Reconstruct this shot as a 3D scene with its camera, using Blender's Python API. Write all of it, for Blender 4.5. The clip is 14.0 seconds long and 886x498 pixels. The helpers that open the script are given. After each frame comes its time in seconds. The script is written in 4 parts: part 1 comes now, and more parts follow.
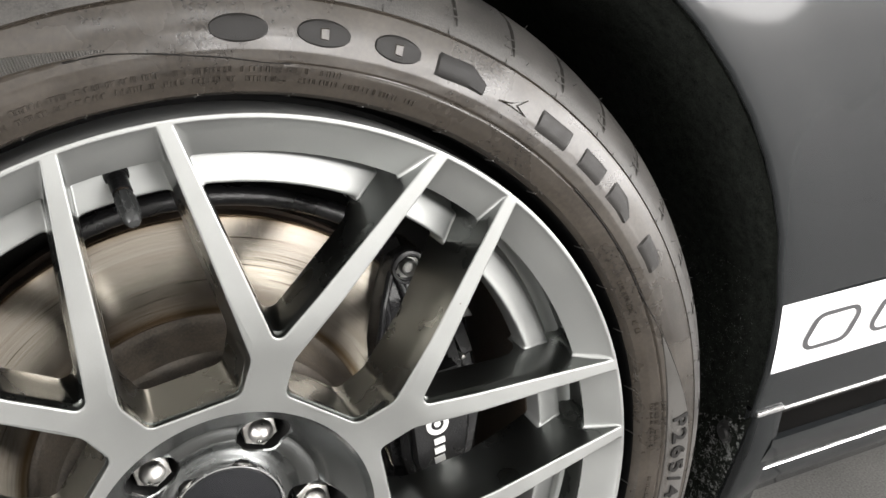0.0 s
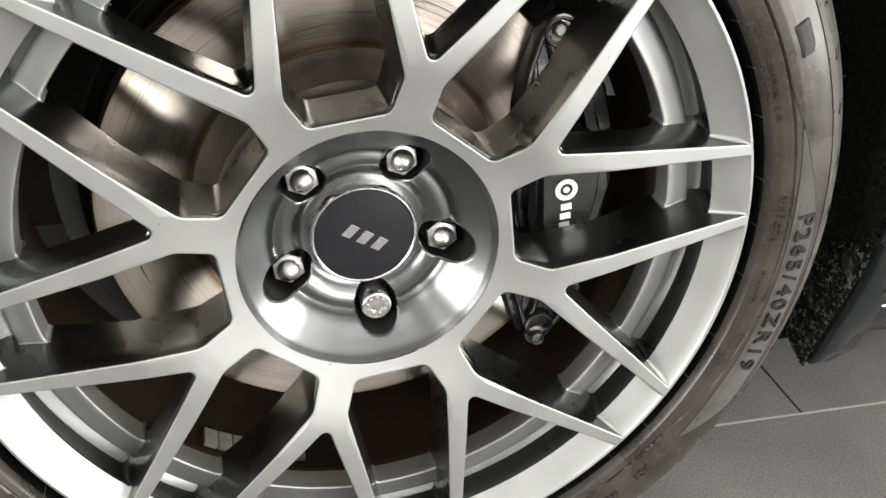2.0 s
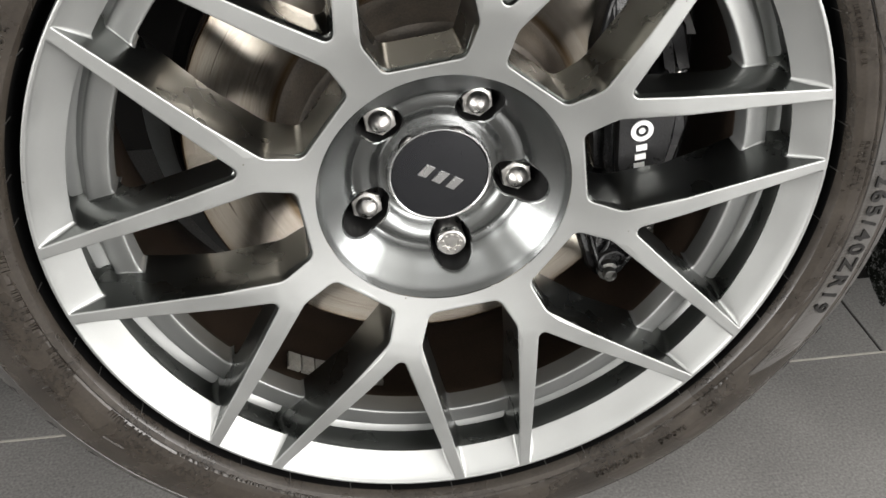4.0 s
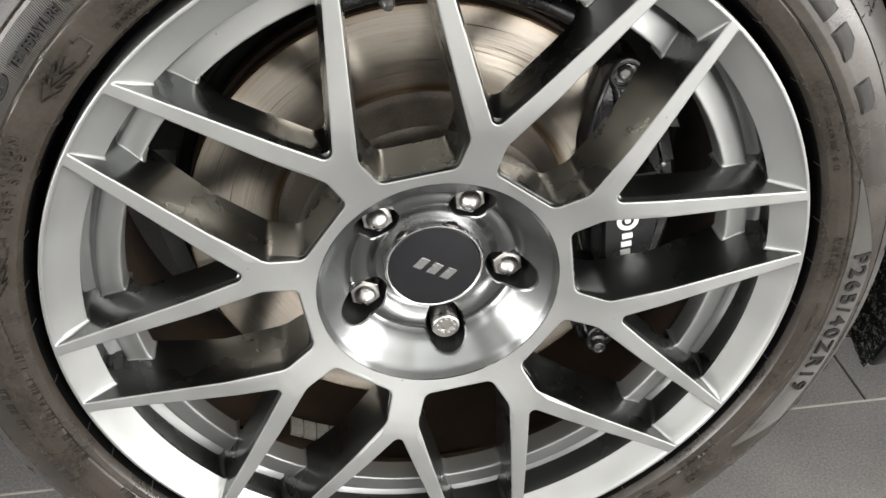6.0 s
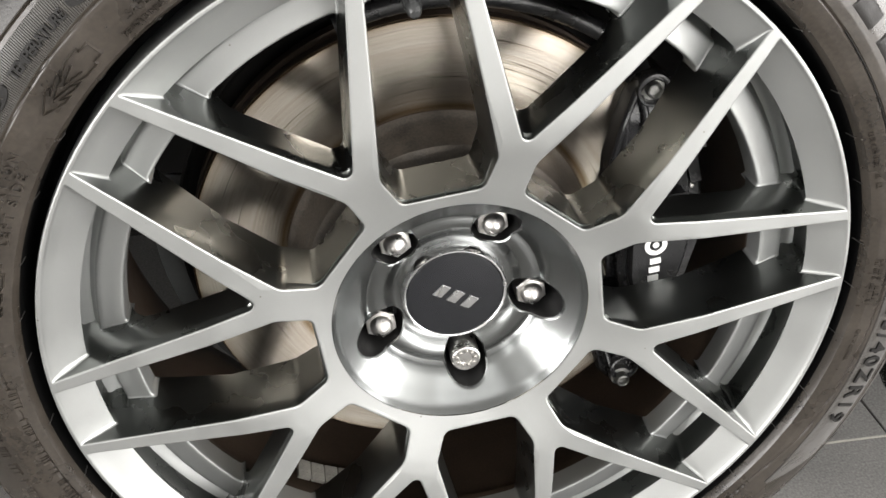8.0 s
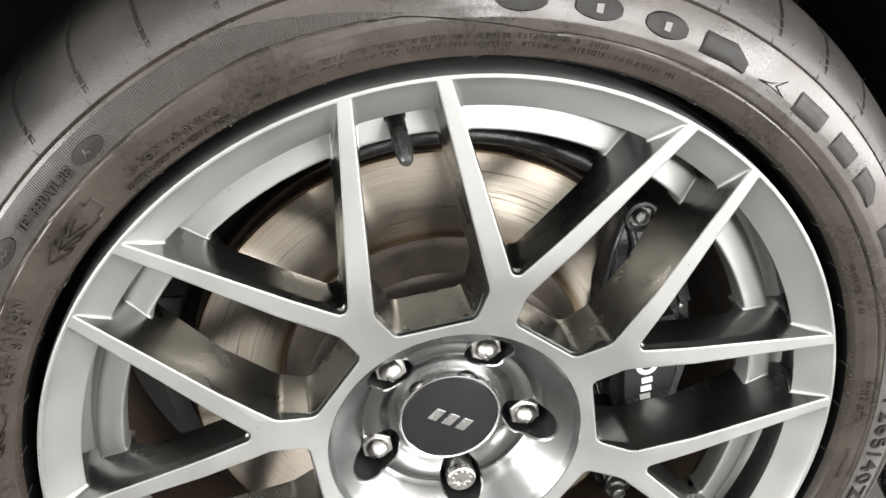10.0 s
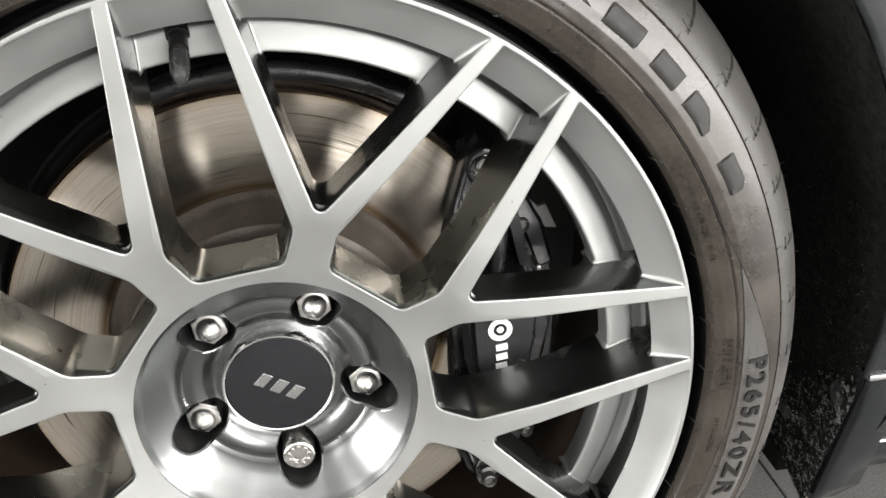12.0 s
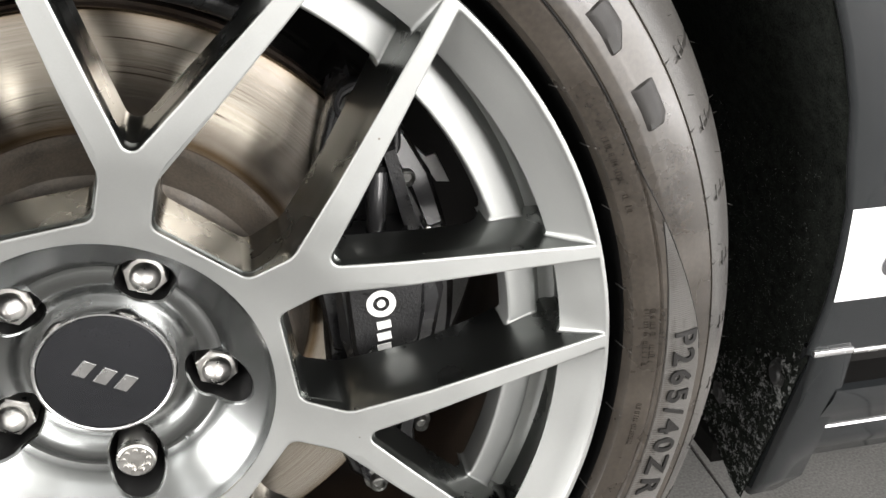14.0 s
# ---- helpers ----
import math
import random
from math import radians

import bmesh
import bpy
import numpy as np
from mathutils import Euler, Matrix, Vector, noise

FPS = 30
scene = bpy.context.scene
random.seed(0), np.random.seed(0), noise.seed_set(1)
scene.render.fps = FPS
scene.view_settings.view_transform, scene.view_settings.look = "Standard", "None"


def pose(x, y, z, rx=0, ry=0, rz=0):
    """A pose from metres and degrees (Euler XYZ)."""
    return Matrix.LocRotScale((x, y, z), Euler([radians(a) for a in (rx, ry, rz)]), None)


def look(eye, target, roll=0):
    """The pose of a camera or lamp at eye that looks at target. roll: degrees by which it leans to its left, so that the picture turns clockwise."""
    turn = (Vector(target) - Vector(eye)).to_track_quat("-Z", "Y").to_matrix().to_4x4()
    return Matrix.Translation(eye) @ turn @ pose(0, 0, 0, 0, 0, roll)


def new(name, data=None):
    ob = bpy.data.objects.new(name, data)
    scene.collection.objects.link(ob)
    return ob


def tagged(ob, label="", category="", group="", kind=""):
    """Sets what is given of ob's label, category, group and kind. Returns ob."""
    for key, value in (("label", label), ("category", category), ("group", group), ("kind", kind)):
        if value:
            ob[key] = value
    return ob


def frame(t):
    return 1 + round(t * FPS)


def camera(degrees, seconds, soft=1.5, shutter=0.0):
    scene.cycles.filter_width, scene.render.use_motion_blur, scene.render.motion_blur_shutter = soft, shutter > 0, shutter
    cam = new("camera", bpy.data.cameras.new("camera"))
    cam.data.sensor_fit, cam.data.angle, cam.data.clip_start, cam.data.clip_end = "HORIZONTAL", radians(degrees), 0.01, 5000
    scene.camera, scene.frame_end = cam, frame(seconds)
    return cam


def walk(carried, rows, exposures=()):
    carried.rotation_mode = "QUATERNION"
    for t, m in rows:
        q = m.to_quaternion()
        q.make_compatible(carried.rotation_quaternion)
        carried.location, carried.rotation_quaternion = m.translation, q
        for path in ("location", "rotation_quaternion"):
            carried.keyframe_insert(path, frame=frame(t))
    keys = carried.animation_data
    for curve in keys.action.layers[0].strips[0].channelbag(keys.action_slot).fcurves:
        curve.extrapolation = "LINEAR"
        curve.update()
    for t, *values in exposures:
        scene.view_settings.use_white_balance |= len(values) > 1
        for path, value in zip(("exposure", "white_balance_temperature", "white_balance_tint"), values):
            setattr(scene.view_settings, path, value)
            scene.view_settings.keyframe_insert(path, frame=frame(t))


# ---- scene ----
cam = camera(50.0, 14.0)
EXPOSURES = [(0.0, 0.81), (1.5, 0.73), (2.5, 0.56), (5.0, 0.50), (6.0, 0.67), (7.0, 0.73), (8.5, 0.86), (11.0, 1.20), (11.5, 0.94), (12.5, 0.87), (13.5, 0.82), (14.0, 0.95)]
ROWS = [
    (0, -0.0661, -0.4580, 0.7252, -23.44, -22.09, -2.05),
    (0.5, -0.0827, -0.4832, 0.7229, -17.52, -23.72, -1.72),
    (1, -0.0933, -0.4970, 0.7100, -16.30, -25.15, 0.94),
    (1.5, -0.0960, -0.5031, 0.6874, -15.58, -27.26, 1.85),
    (2, -0.0917, -0.5141, 0.6632, -14.77, -29.44, 2.17),
    (2.5, -0.0878, -0.5199, 0.6440, -12.30, -31.27, 1.32),
    (5, -0.0844, -0.5210, 0.7334, -8.53, -35.34, -0.05),
    (5.5, -0.0822, -0.5143, 0.7534, -8.61, -35.32, -0.06),
    (6, -0.0761, -0.5084, 0.7653, -8.49, -35.40, -0.16),
    (6.5, -0.0801, -0.5004, 0.7596, -8.64, -34.28, -0.20),
    (7, -0.0865, -0.4955, 0.7334, -8.89, -33.53, -0.19),
    (7.5, -0.0890, -0.4854, 0.7228, -9.59, -33.22, 0.06),
    (8, -0.0992, -0.4816, 0.7335, -9.80, -32.66, 0.01),
    (8.5, -0.1071, -0.4678, 0.7553, -10.23, -32.80, 0.23),
    (8.7, -0.1070, -0.4681, 0.7652, -10.76, -32.39, 0.22),
    (10.8, -0.0494, -0.4991, 0.7773, -8.96, -26.10, -0.96),
    (11, -0.0337, -0.5105, 0.7504, -8.93, -25.56, -1.04),
    (11.5, -0.0014, -0.5067, 0.7134, -8.78, -25.44, -1.33),
    (12, 0.0279, -0.4857, 0.6913, -8.71, -25.18, -1.31),
    (12.5, 0.0413, -0.4647, 0.6614, -9.86, -25.01, -1.18),
    (13, 0.0620, -0.4379, 0.6167, -11.26, -25.70, -0.59),
    (13.5, 0.0833, -0.4273, 0.5911, -11.97, -25.68, -0.40),
    (14, 0.0824, -0.4053, 0.6264, -12.45, -25.61, -0.35),
]
walk(cam, [(t, pose(x, y, z, 90 + pitch, 0, yaw) @ pose(0, 0, 0, 0, 0, roll)) for t, x, y, z, yaw, pitch, roll in ROWS], EXPOSURES)

# ---- light ----
HUB = 0.354          # height of the wheel's centre above the floor
PHASE = 8.08         # how far the wheel has rolled round, in degrees
world = bpy.data.worlds.new("room_air")
scene.world = world
world.use_nodes = True
world.node_tree.nodes["Background"].inputs[0].default_value = (0.9, 0.95, 1.0, 1)
world.node_tree.nodes["Background"].inputs[1].default_value = 0.05


def ceiling_lamp(x, y, sx, sy, watts):
    data = bpy.data.lights.new("ceiling_lamp", "AREA")
    data.shape, data.size, data.size_y, data.energy = "RECTANGLE", sx, sy, watts
    data.color = (1.0, 0.985, 0.975)
    ob = new("ceiling_lamp", data)
    ob.location = (x, y, 2.93)
    return ob


ceiling_lamp(0.0, -3.10, 3.4, 0.60, 26)
# side lamp added as left fill, no such fitting known
ceiling_lamp(-3.2, -1.8, 0.5, 2.4, 14)
# daylight windows meet in the front right corner; the west light is added fill


def unseen_wall_light(eye, target, width, watts):
    data = bpy.data.lights.new("unseen_area_light", "AREA")
    data.shape, data.size, data.size_y, data.energy, data.color = "RECTANGLE", width, 2.4, watts, (1.0, 0.972, 0.955)
    ob = new("unseen_area_light", data)
    ob.matrix_world = look(eye, target)


unseen_wall_light((2.95, -4.93, 1.25), (2.95, 0, 1.25), 3.9, 250)
# no window known here: fill added for the right-hand rim cones
unseen_wall_light((-4.93, -2.6, 1.15), (0, -2.6, 1.15), 3.8, 240)
unseen_wall_light((4.93, -2.6, 1.25), (0, -2.6, 1.25), 4.6, 255)


# ---- materials ----
def surface(name, color, rough=0.5, metal=0.0, var=0.12, scale=60.0, fine=900.0, bump=0.05, coat=0.0, rvar=0.1, tint=None, spec=0.5, grain=0.45):
    """A procedural material: colour and gloss vary at two scales, with a fine relief."""
    m = bpy.data.materials.new(name)
    m.use_nodes = True
    nt = m.node_tree
    b = nt.nodes["Principled BSDF"]
    b.inputs["Metallic"].default_value = metal
    b.inputs["Coat Weight"].default_value = coat
    b.inputs["Specular IOR Level"].default_value = spec
    b.inputs["Coat Roughness"].default_value = 0.06
    co = nt.nodes.new("ShaderNodeTexCoord")
    n1, n2 = nt.nodes.new("ShaderNodeTexNoise"), nt.nodes.new("ShaderNodeTexNoise")
    for n, s in ((n1, scale), (n2, fine)):
        n.inputs["Scale"].default_value = s
        n.inputs["Detail"].default_value = 5
        nt.links.new(co.outputs["Object"], n.inputs["Vector"])
    mix = nt.nodes.new("ShaderNodeMix")
    mix.data_type = "FLOAT"
    mix.inputs[0].default_value = grain
    nt.links.new(n1.outputs[0], mix.inputs[2])
    nt.links.new(n2.outputs[0], mix.inputs[3])
    ramp = nt.nodes.new("ShaderNodeValToRGB")
    lo = [c * (1 - var) for c in color]
    hi = [min(1, c * (1 + var)) for c in (tint or color)]
    ramp.color_ramp.elements[0].position, ramp.color_ramp.elements[1].position = 0.32, 0.68
    ramp.color_ramp.elements[0].color, ramp.color_ramp.elements[1].color = (*lo, 1), (*hi, 1)
    nt.links.new(mix.outputs[0], ramp.inputs[0])
    nt.links.new(ramp.outputs[0], b.inputs["Base Color"])
    rr = nt.nodes.new("ShaderNodeMapRange")
    rr.inputs[1].default_value, rr.inputs[2].default_value = 0.3, 0.7
    rr.inputs[3].default_value, rr.inputs[4].default_value = max(0.02, rough - rvar), min(1, rough + rvar)
    nt.links.new(n1.outputs[0], rr.inputs[0])
    nt.links.new(rr.outputs[0], b.inputs["Roughness"])
    if bump:
        bp = nt.nodes.new("ShaderNodeBump")
        bp.inputs["Strength"].default_value = bump
        bp.inputs["Distance"].default_value = 0.001
        nt.links.new(n2.outputs[0], bp.inputs["Height"])
        nt.links.new(bp.outputs[0], b.inputs["Normal"])
    return m


def ringed(name, color, tint, rough, freq, bump, metal=1.0, spokes=3.0, warm=None, brushed=0.0, scored=False):
    """A turned surface: fine rings round the axle, seen as colour, gloss and relief."""
    m = surface(name, color, rough, metal, bump=0, rvar=0.02)
    nt = m.node_tree
    b = nt.nodes["Principled BSDF"]
    co = nt.nodes.new("ShaderNodeTexCoord")
    flat = nt.nodes.new("ShaderNodeVectorMath")
    flat.operation = "MULTIPLY"
    flat.inputs[1].default_value = (1, 0, 1)
    nt.links.new(co.outputs["Object"], flat.inputs[0])
    ln = nt.nodes.new("ShaderNodeVectorMath")
    ln.operation = "LENGTH"
    nt.links.new(flat.outputs[0], ln.inputs[0])
    nrm = nt.nodes.new("ShaderNodeVectorMath")
    nrm.operation = "NORMALIZE"
    nt.links.new(flat.outputs[0], nrm.inputs[0])
    sc = nt.nodes.new("ShaderNodeVectorMath")
    sc.operation = "SCALE"
    sc.inputs[3].default_value = spokes
    nt.links.new(nrm.outputs[0], sc.inputs[0])
    mul = nt.nodes.new("ShaderNodeMath")
    mul.operation = "MULTIPLY"
    mul.inputs[1].default_value = freq
    nt.links.new(ln.outputs["Value"], mul.inputs[0])
    cmb = nt.nodes.new("ShaderNodeCombineXYZ")
    nt.links.new(mul.outputs[0], cmb.inputs[1])
    add = nt.nodes.new("ShaderNodeVectorMath")
    nt.links.new(sc.outputs[0], add.inputs[0])
    nt.links.new(cmb.outputs[0], add.inputs[1])
    n = nt.nodes.new("ShaderNodeTexNoise")
    n.inputs["Scale"].default_value = 1.0
    n.inputs["Detail"].default_value = 6
    n.inputs["Roughness"].default_value = 0.7
    nt.links.new(add.outputs[0], n.inputs["Vector"])
    ramp = nt.nodes.new("ShaderNodeValToRGB")
    ramp.color_ramp.elements[0].position, ramp.color_ramp.elements[1].position = 0.36, 0.62
    ramp.color_ramp.elements[0].color, ramp.color_ramp.elements[1].color = (*tint, 1), (*color, 1)
    nt.links.new(n.outputs[0], ramp.inputs[0])
    out = ramp.outputs[0]
    if warm:
        band = nt.nodes.new("ShaderNodeValToRGB")
        els = band.color_ramp.elements
        els[0].position, els[0].color = 0.0, (1, 1, 1, 1)
        els[1].position, els[1].color = 1.0, (1, 1, 1, 1)
        for pos, v in ((0.05, 1), (0.12, 0.1), (0.86, 0), (0.95, 0.3), (0.99, 1)):
            e = els.new(pos)
            e.color = (v, v, v, 1)
        els[0].color = (0.6, 0.6, 0.6, 1)
        mr = nt.nodes.new("ShaderNodeMapRange")
        mr.inputs[1].default_value, mr.inputs[2].default_value = 0.1125, 0.1785
        nt.links.new(ln.outputs["Value"], mr.inputs[0])
        nt.links.new(mr.outputs[0], band.inputs[0])
        mx = nt.nodes.new("ShaderNodeMix")
        mx.data_type = "RGBA"
        nt.links.new(band.outputs[0], mx.inputs[0])
        nt.links.new(out, mx.inputs[6])
        mx.inputs[7].default_value = (*warm, 1)
        out = mx.outputs[2]
    if scored:
        # broken dark scores round the axle
        wide = nt.nodes.new("ShaderNodeVectorMath")
        wide.operation = "SCALE"
        wide.inputs[3].default_value = 1.7
        nt.links.new(nrm.outputs[0], wide.inputs[0])
        far = nt.nodes.new("ShaderNodeMath")
        far.operation = "MULTIPLY"
        far.inputs[1].default_value = 700
        nt.links.new(ln.outputs["Value"], far.inputs[0])
        up = nt.nodes.new("ShaderNodeCombineXYZ")
        nt.links.new(far.outputs[0], up.inputs[1])
        both = nt.nodes.new("ShaderNodeVectorMath")
        nt.links.new(wide.outputs[0], both.inputs[0])
        nt.links.new(up.outputs[0], both.inputs[1])
        sn = nt.nodes.new("ShaderNodeTexNoise")
        sn.inputs["Scale"].default_value = 1.0
        sn.inputs["Detail"].default_value = 2
        nt.links.new(both.outputs[0], sn.inputs["Vector"])
        sr = nt.nodes.new("ShaderNodeValToRGB")
        sr.color_ramp.elements[0].position, sr.color_ramp.elements[1].position = 0.285, 0.325
        sr.color_ramp.elements[0].color, sr.color_ramp.elements[1].color = (0.18, 0.15, 0.12, 1), (1, 1, 1, 1)
        nt.links.new(sn.outputs[0], sr.inputs[0])
        mm = nt.nodes.new("ShaderNodeMix")
        mm.data_type, mm.blend_type = "RGBA", "MULTIPLY"
        mm.inputs[0].default_value = 1.0
        nt.links.new(out, mm.inputs[6])
        nt.links.new(sr.outputs[0], mm.inputs[7])
        out = mm.outputs[2]
    nt.links.new(out, b.inputs["Base Color"])
    if brushed:
        tan = nt.nodes.new("ShaderNodeTangent")
        tan.direction_type, tan.axis = "RADIAL", "Y"
        nt.links.new(tan.outputs[0], b.inputs["Tangent"])
        b.inputs["Anisotropic"].default_value = brushed
        b.inputs["Anisotropic Rotation"].default_value = 0.25
    bp = nt.nodes.new("ShaderNodeBump")
    bp.inputs["Strength"].default_value = bump
    bp.inputs["Distance"].default_value = 0.0005
    nt.links.new(n.outputs[0], bp.inputs["Height"])
    nt.links.new(bp.outputs[0], b.inputs["Normal"])
    return m


ALLOY = surface("satin_grey_wheel_paint", (0.325, 0.332, 0.325), 0.48, 0.84, var=0.06, scale=25, fine=2500, bump=0.02, rvar=0.05, coat=0.1)
DISH = ringed("turned_grey_alloy", (0.188, 0.195, 0.193), (0.168, 0.174, 0.173), 0.25, 2600, 0.0, 1.0, 1.0, brushed=0.6)
BARREL = surface("dusty_barrel", (0.075, 0.053, 0.038), 0.40, 0.3, var=0.35, scale=18, bump=0.05, spec=0.2)
RUBBER = surface("tyre_rubber", (0.016, 0.0136, 0.0112), 0.29, var=0.3, scale=22, fine=420, bump=0.06, rvar=0.12, tint=(0.030, 0.0248, 0.0196), spec=0.50)
TREAD = surface("worn_tread_rubber", (0.028, 0.028, 0.028), 0.45, var=0.35, scale=16, fine=900, bump=0.2, tint=(0.050, 0.047, 0.043), spec=0.4)
# near-black colour carries the deep shade of the gap beside the rim
BEAD = surface("gap_black_bead_rubber", (0.003, 0.003, 0.003), 0.6, var=0.2, scale=40, fine=1400, bump=0.03, spec=0.06)
HATCH = surface("hatched_rubber", (0.037, 0.0345, 0.031), 0.42, var=0.15, scale=40, fine=1600, bump=0.03)
# lighter copy of HATCH for the band under the size marking
PALEHATCH = surface("pale_hatched_rubber", (0.070, 0.067, 0.063), 0.42, var=0.15, scale=40, fine=1600, bump=0.03)
MARK = surface("raised_rubber_lettering", (0.009, 0.0085, 0.008), 0.5, var=0.2, scale=120, fine=1800, bump=0.2, spec=0.2)
BRAND = surface("dull_raised_rubber", (0.013, 0.012, 0.011), 0.5, var=0.2, scale=120, fine=1800, bump=0.2, spec=0.25)
BLACKGLOSS = surface("black_gloss_paint", (0.022, 0.022, 0.023), 0.2, var=0.3, scale=40, bump=0.04, coat=0.3)
BLACKCAST = surface("black_cast_paint", (0.009, 0.009, 0.0095), 0.32, var=0.3, scale=60, fine=700, bump=0.35, spec=0.42)
CAPFACE = surface("dark_cap_enamel", (0.010, 0.0105, 0.012), 0.16, var=0.15, scale=30, bump=0.01, coat=0.15, spec=0.35)
CHROME = surface("bright_nut_plating", (0.52, 0.51, 0.49), 0.33, 1.0, var=0.08, scale=120, bump=0.06, rvar=0.08)
TRIMRING = surface("satin_trim_ring", (0.6, 0.6, 0.6), 0.25, 1.0, var=0.05, bump=0.02)
BOLT = surface("grey_bolt_steel", (0.22, 0.22, 0.21), 0.35, 0.9, var=0.2, scale=150, bump=0.05)
GLINT = surface("pale_glint_grey", (0.5, 0.5, 0.5), 0.5, 0.4, var=0.12, scale=80, bump=0.05)
# near-black puts the lug pockets' shade into the colour
POCKET = surface("shaded_pocket_black", (0.007, 0.007, 0.007), 0.45, 0.0, var=0.2, bump=0.03, spec=0.25)
ROTOR = ringed("worn_brake_iron", (0.68, 0.63, 0.565), (0.51, 0.45, 0.375), 0.23, 1100, 0.05, 1.0, 1.2, warm=(0.26, 0.18, 0.1), brushed=0.85, scored=True)
HAT = surface("grey_brake_hat", (0.062, 0.057, 0.051), 0.5, 0.6, var=0.25, scale=60, fine=600, bump=0.3, tint=(0.08, 0.068, 0.055))
RUST = surface("rusty_iron", (0.040, 0.026, 0.016), 0.7, 0.2, var=0.4, scale=90, bump=0.4)
WHITE = surface("white_marking", (0.8, 0.8, 0.79), 0.4, var=0.03, bump=0.02)
PAINT = surface("grey_car_paint", (0.015, 0.0165, 0.0175), 0.10, 0.0, var=0.05, scale=12, fine=4000, bump=0.0, coat=0.0, rvar=0.03, spec=0.36)
STRIPE = surface("white_stripe_vinyl", (0.82, 0.82, 0.83), 0.3, var=0.02, scale=10, bump=0.01, coat=0.2)
STRIPEGREY = surface("grey_outline_vinyl", (0.06, 0.06, 0.063), 0.35, var=0.05, bump=0.01)
PLASTIC = surface("black_trim_plastic", (0.02, 0.02, 0.02), 0.5, var=0.2, bump=0.1)
SLATE = surface("slate_grey_shield", (0.052, 0.056, 0.055), 0.42, 0.2, var=0.2, scale=30, bump=0.1)
DARK = surface("dark_underbody", (0.010, 0.0095, 0.009), 0.8, var=0.4, scale=20, bump=0.3, spec=0.1)
FELT = surface("black_felt_liner", (0.004, 0.0045, 0.004), 0.95, var=0.6, scale=130, fine=900, bump=1.0, tint=(0.017, 0.019, 0.0165), spec=0.03, grain=0.6)
LINT = surface("grey_lint", (0.18, 0.185, 0.18), 0.9, var=0.4, bump=0.2)
CAPGREY = surface("grey_cap_plastic", (0.028, 0.029, 0.029), 0.25, var=0.1, scale=200, bump=0.05)
LEAD = surface("stick_on_weight", (0.5, 0.48, 0.43), 0.45, 0.3, var=0.2, scale=200, bump=0.2)
TILE = surface("grey_stone_tile", (0.150, 0.148, 0.142), 0.45, var=0.3, scale=7, fine=380, bump=0.12, rvar=0.14, tint=(0.20, 0.196, 0.188), grain=0.65)
GROUT = surface("tile_grout", (0.09, 0.085, 0.08), 0.9, var=0.2, scale=60, bump=0.4)
EDGE = surface("pale_tile_edge", (0.36, 0.345, 0.31), 0.5, var=0.2, scale=40, bump=0.05)
WALL = surface("plain_wall_paint", (0.52, 0.52, 0.51), 0.8, var=0.03, scale=3, bump=0.02)



def shaded_flank():
    """The wheel's paint with the spoke flanks' shade put into its colour, fading out towards the rim."""
    m = surface("shaded_spoke_flank", (0.38, 0.387, 0.382), 0.29, 1.0, var=0.05, scale=25, fine=2500, bump=0.02, rvar=0.05, coat=0.35)
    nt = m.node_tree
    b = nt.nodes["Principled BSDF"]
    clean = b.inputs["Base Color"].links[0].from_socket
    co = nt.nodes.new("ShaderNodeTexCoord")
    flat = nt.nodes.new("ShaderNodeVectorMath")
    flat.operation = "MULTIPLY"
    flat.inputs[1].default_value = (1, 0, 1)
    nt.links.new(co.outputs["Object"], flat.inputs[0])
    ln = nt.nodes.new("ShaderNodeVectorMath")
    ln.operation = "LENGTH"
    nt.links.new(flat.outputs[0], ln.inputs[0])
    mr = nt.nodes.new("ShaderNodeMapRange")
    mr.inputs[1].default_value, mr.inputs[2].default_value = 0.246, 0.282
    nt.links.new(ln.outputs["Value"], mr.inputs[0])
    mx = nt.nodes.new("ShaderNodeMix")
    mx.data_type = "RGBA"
    # darker tone paints the shade of the flanks and undercut
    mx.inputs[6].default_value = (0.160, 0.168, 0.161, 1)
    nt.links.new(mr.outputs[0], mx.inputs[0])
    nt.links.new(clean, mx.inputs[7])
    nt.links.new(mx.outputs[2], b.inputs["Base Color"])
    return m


FLANK = shaded_flank()


def speckle(m, scale, share, size, dark):
    """Sparse specks of dirt: a few small dark dots, spread at random."""
    nt = m.node_tree
    b = nt.nodes["Principled BSDF"]
    clean = b.inputs["Base Color"].links[0].from_socket
    co = nt.nodes.new("ShaderNodeTexCoord")
    v = nt.nodes.new("ShaderNodeTexVoronoi")
    v.inputs["Scale"].default_value = scale
    nt.links.new(co.outputs["Object"], v.inputs["Vector"])
    sep = nt.nodes.new("ShaderNodeSeparateColor")
    nt.links.new(v.outputs["Color"], sep.inputs[0])
    few = nt.nodes.new("ShaderNodeMath")
    few.operation = "GREATER_THAN"
    few.inputs[1].default_value = 1 - share
    nt.links.new(sep.outputs[0], few.inputs[0])
    near = nt.nodes.new("ShaderNodeMapRange")
    near.inputs[1].default_value, near.inputs[2].default_value = size, size * 0.4
    nt.links.new(v.outputs["Distance"], near.inputs[0])
    both = nt.nodes.new("ShaderNodeMath")
    both.operation = "MULTIPLY"
    nt.links.new(few.outputs[0], both.inputs[0])
    nt.links.new(near.outputs[0], both.inputs[1])
    mx = nt.nodes.new("ShaderNodeMix")
    mx.data_type = "RGBA"
    nt.links.new(both.outputs[0], mx.inputs[0])
    nt.links.new(clean, mx.inputs[6])
    mx.inputs[7].default_value = (*dark, 1)
    nt.links.new(mx.outputs[2], b.inputs["Base Color"])


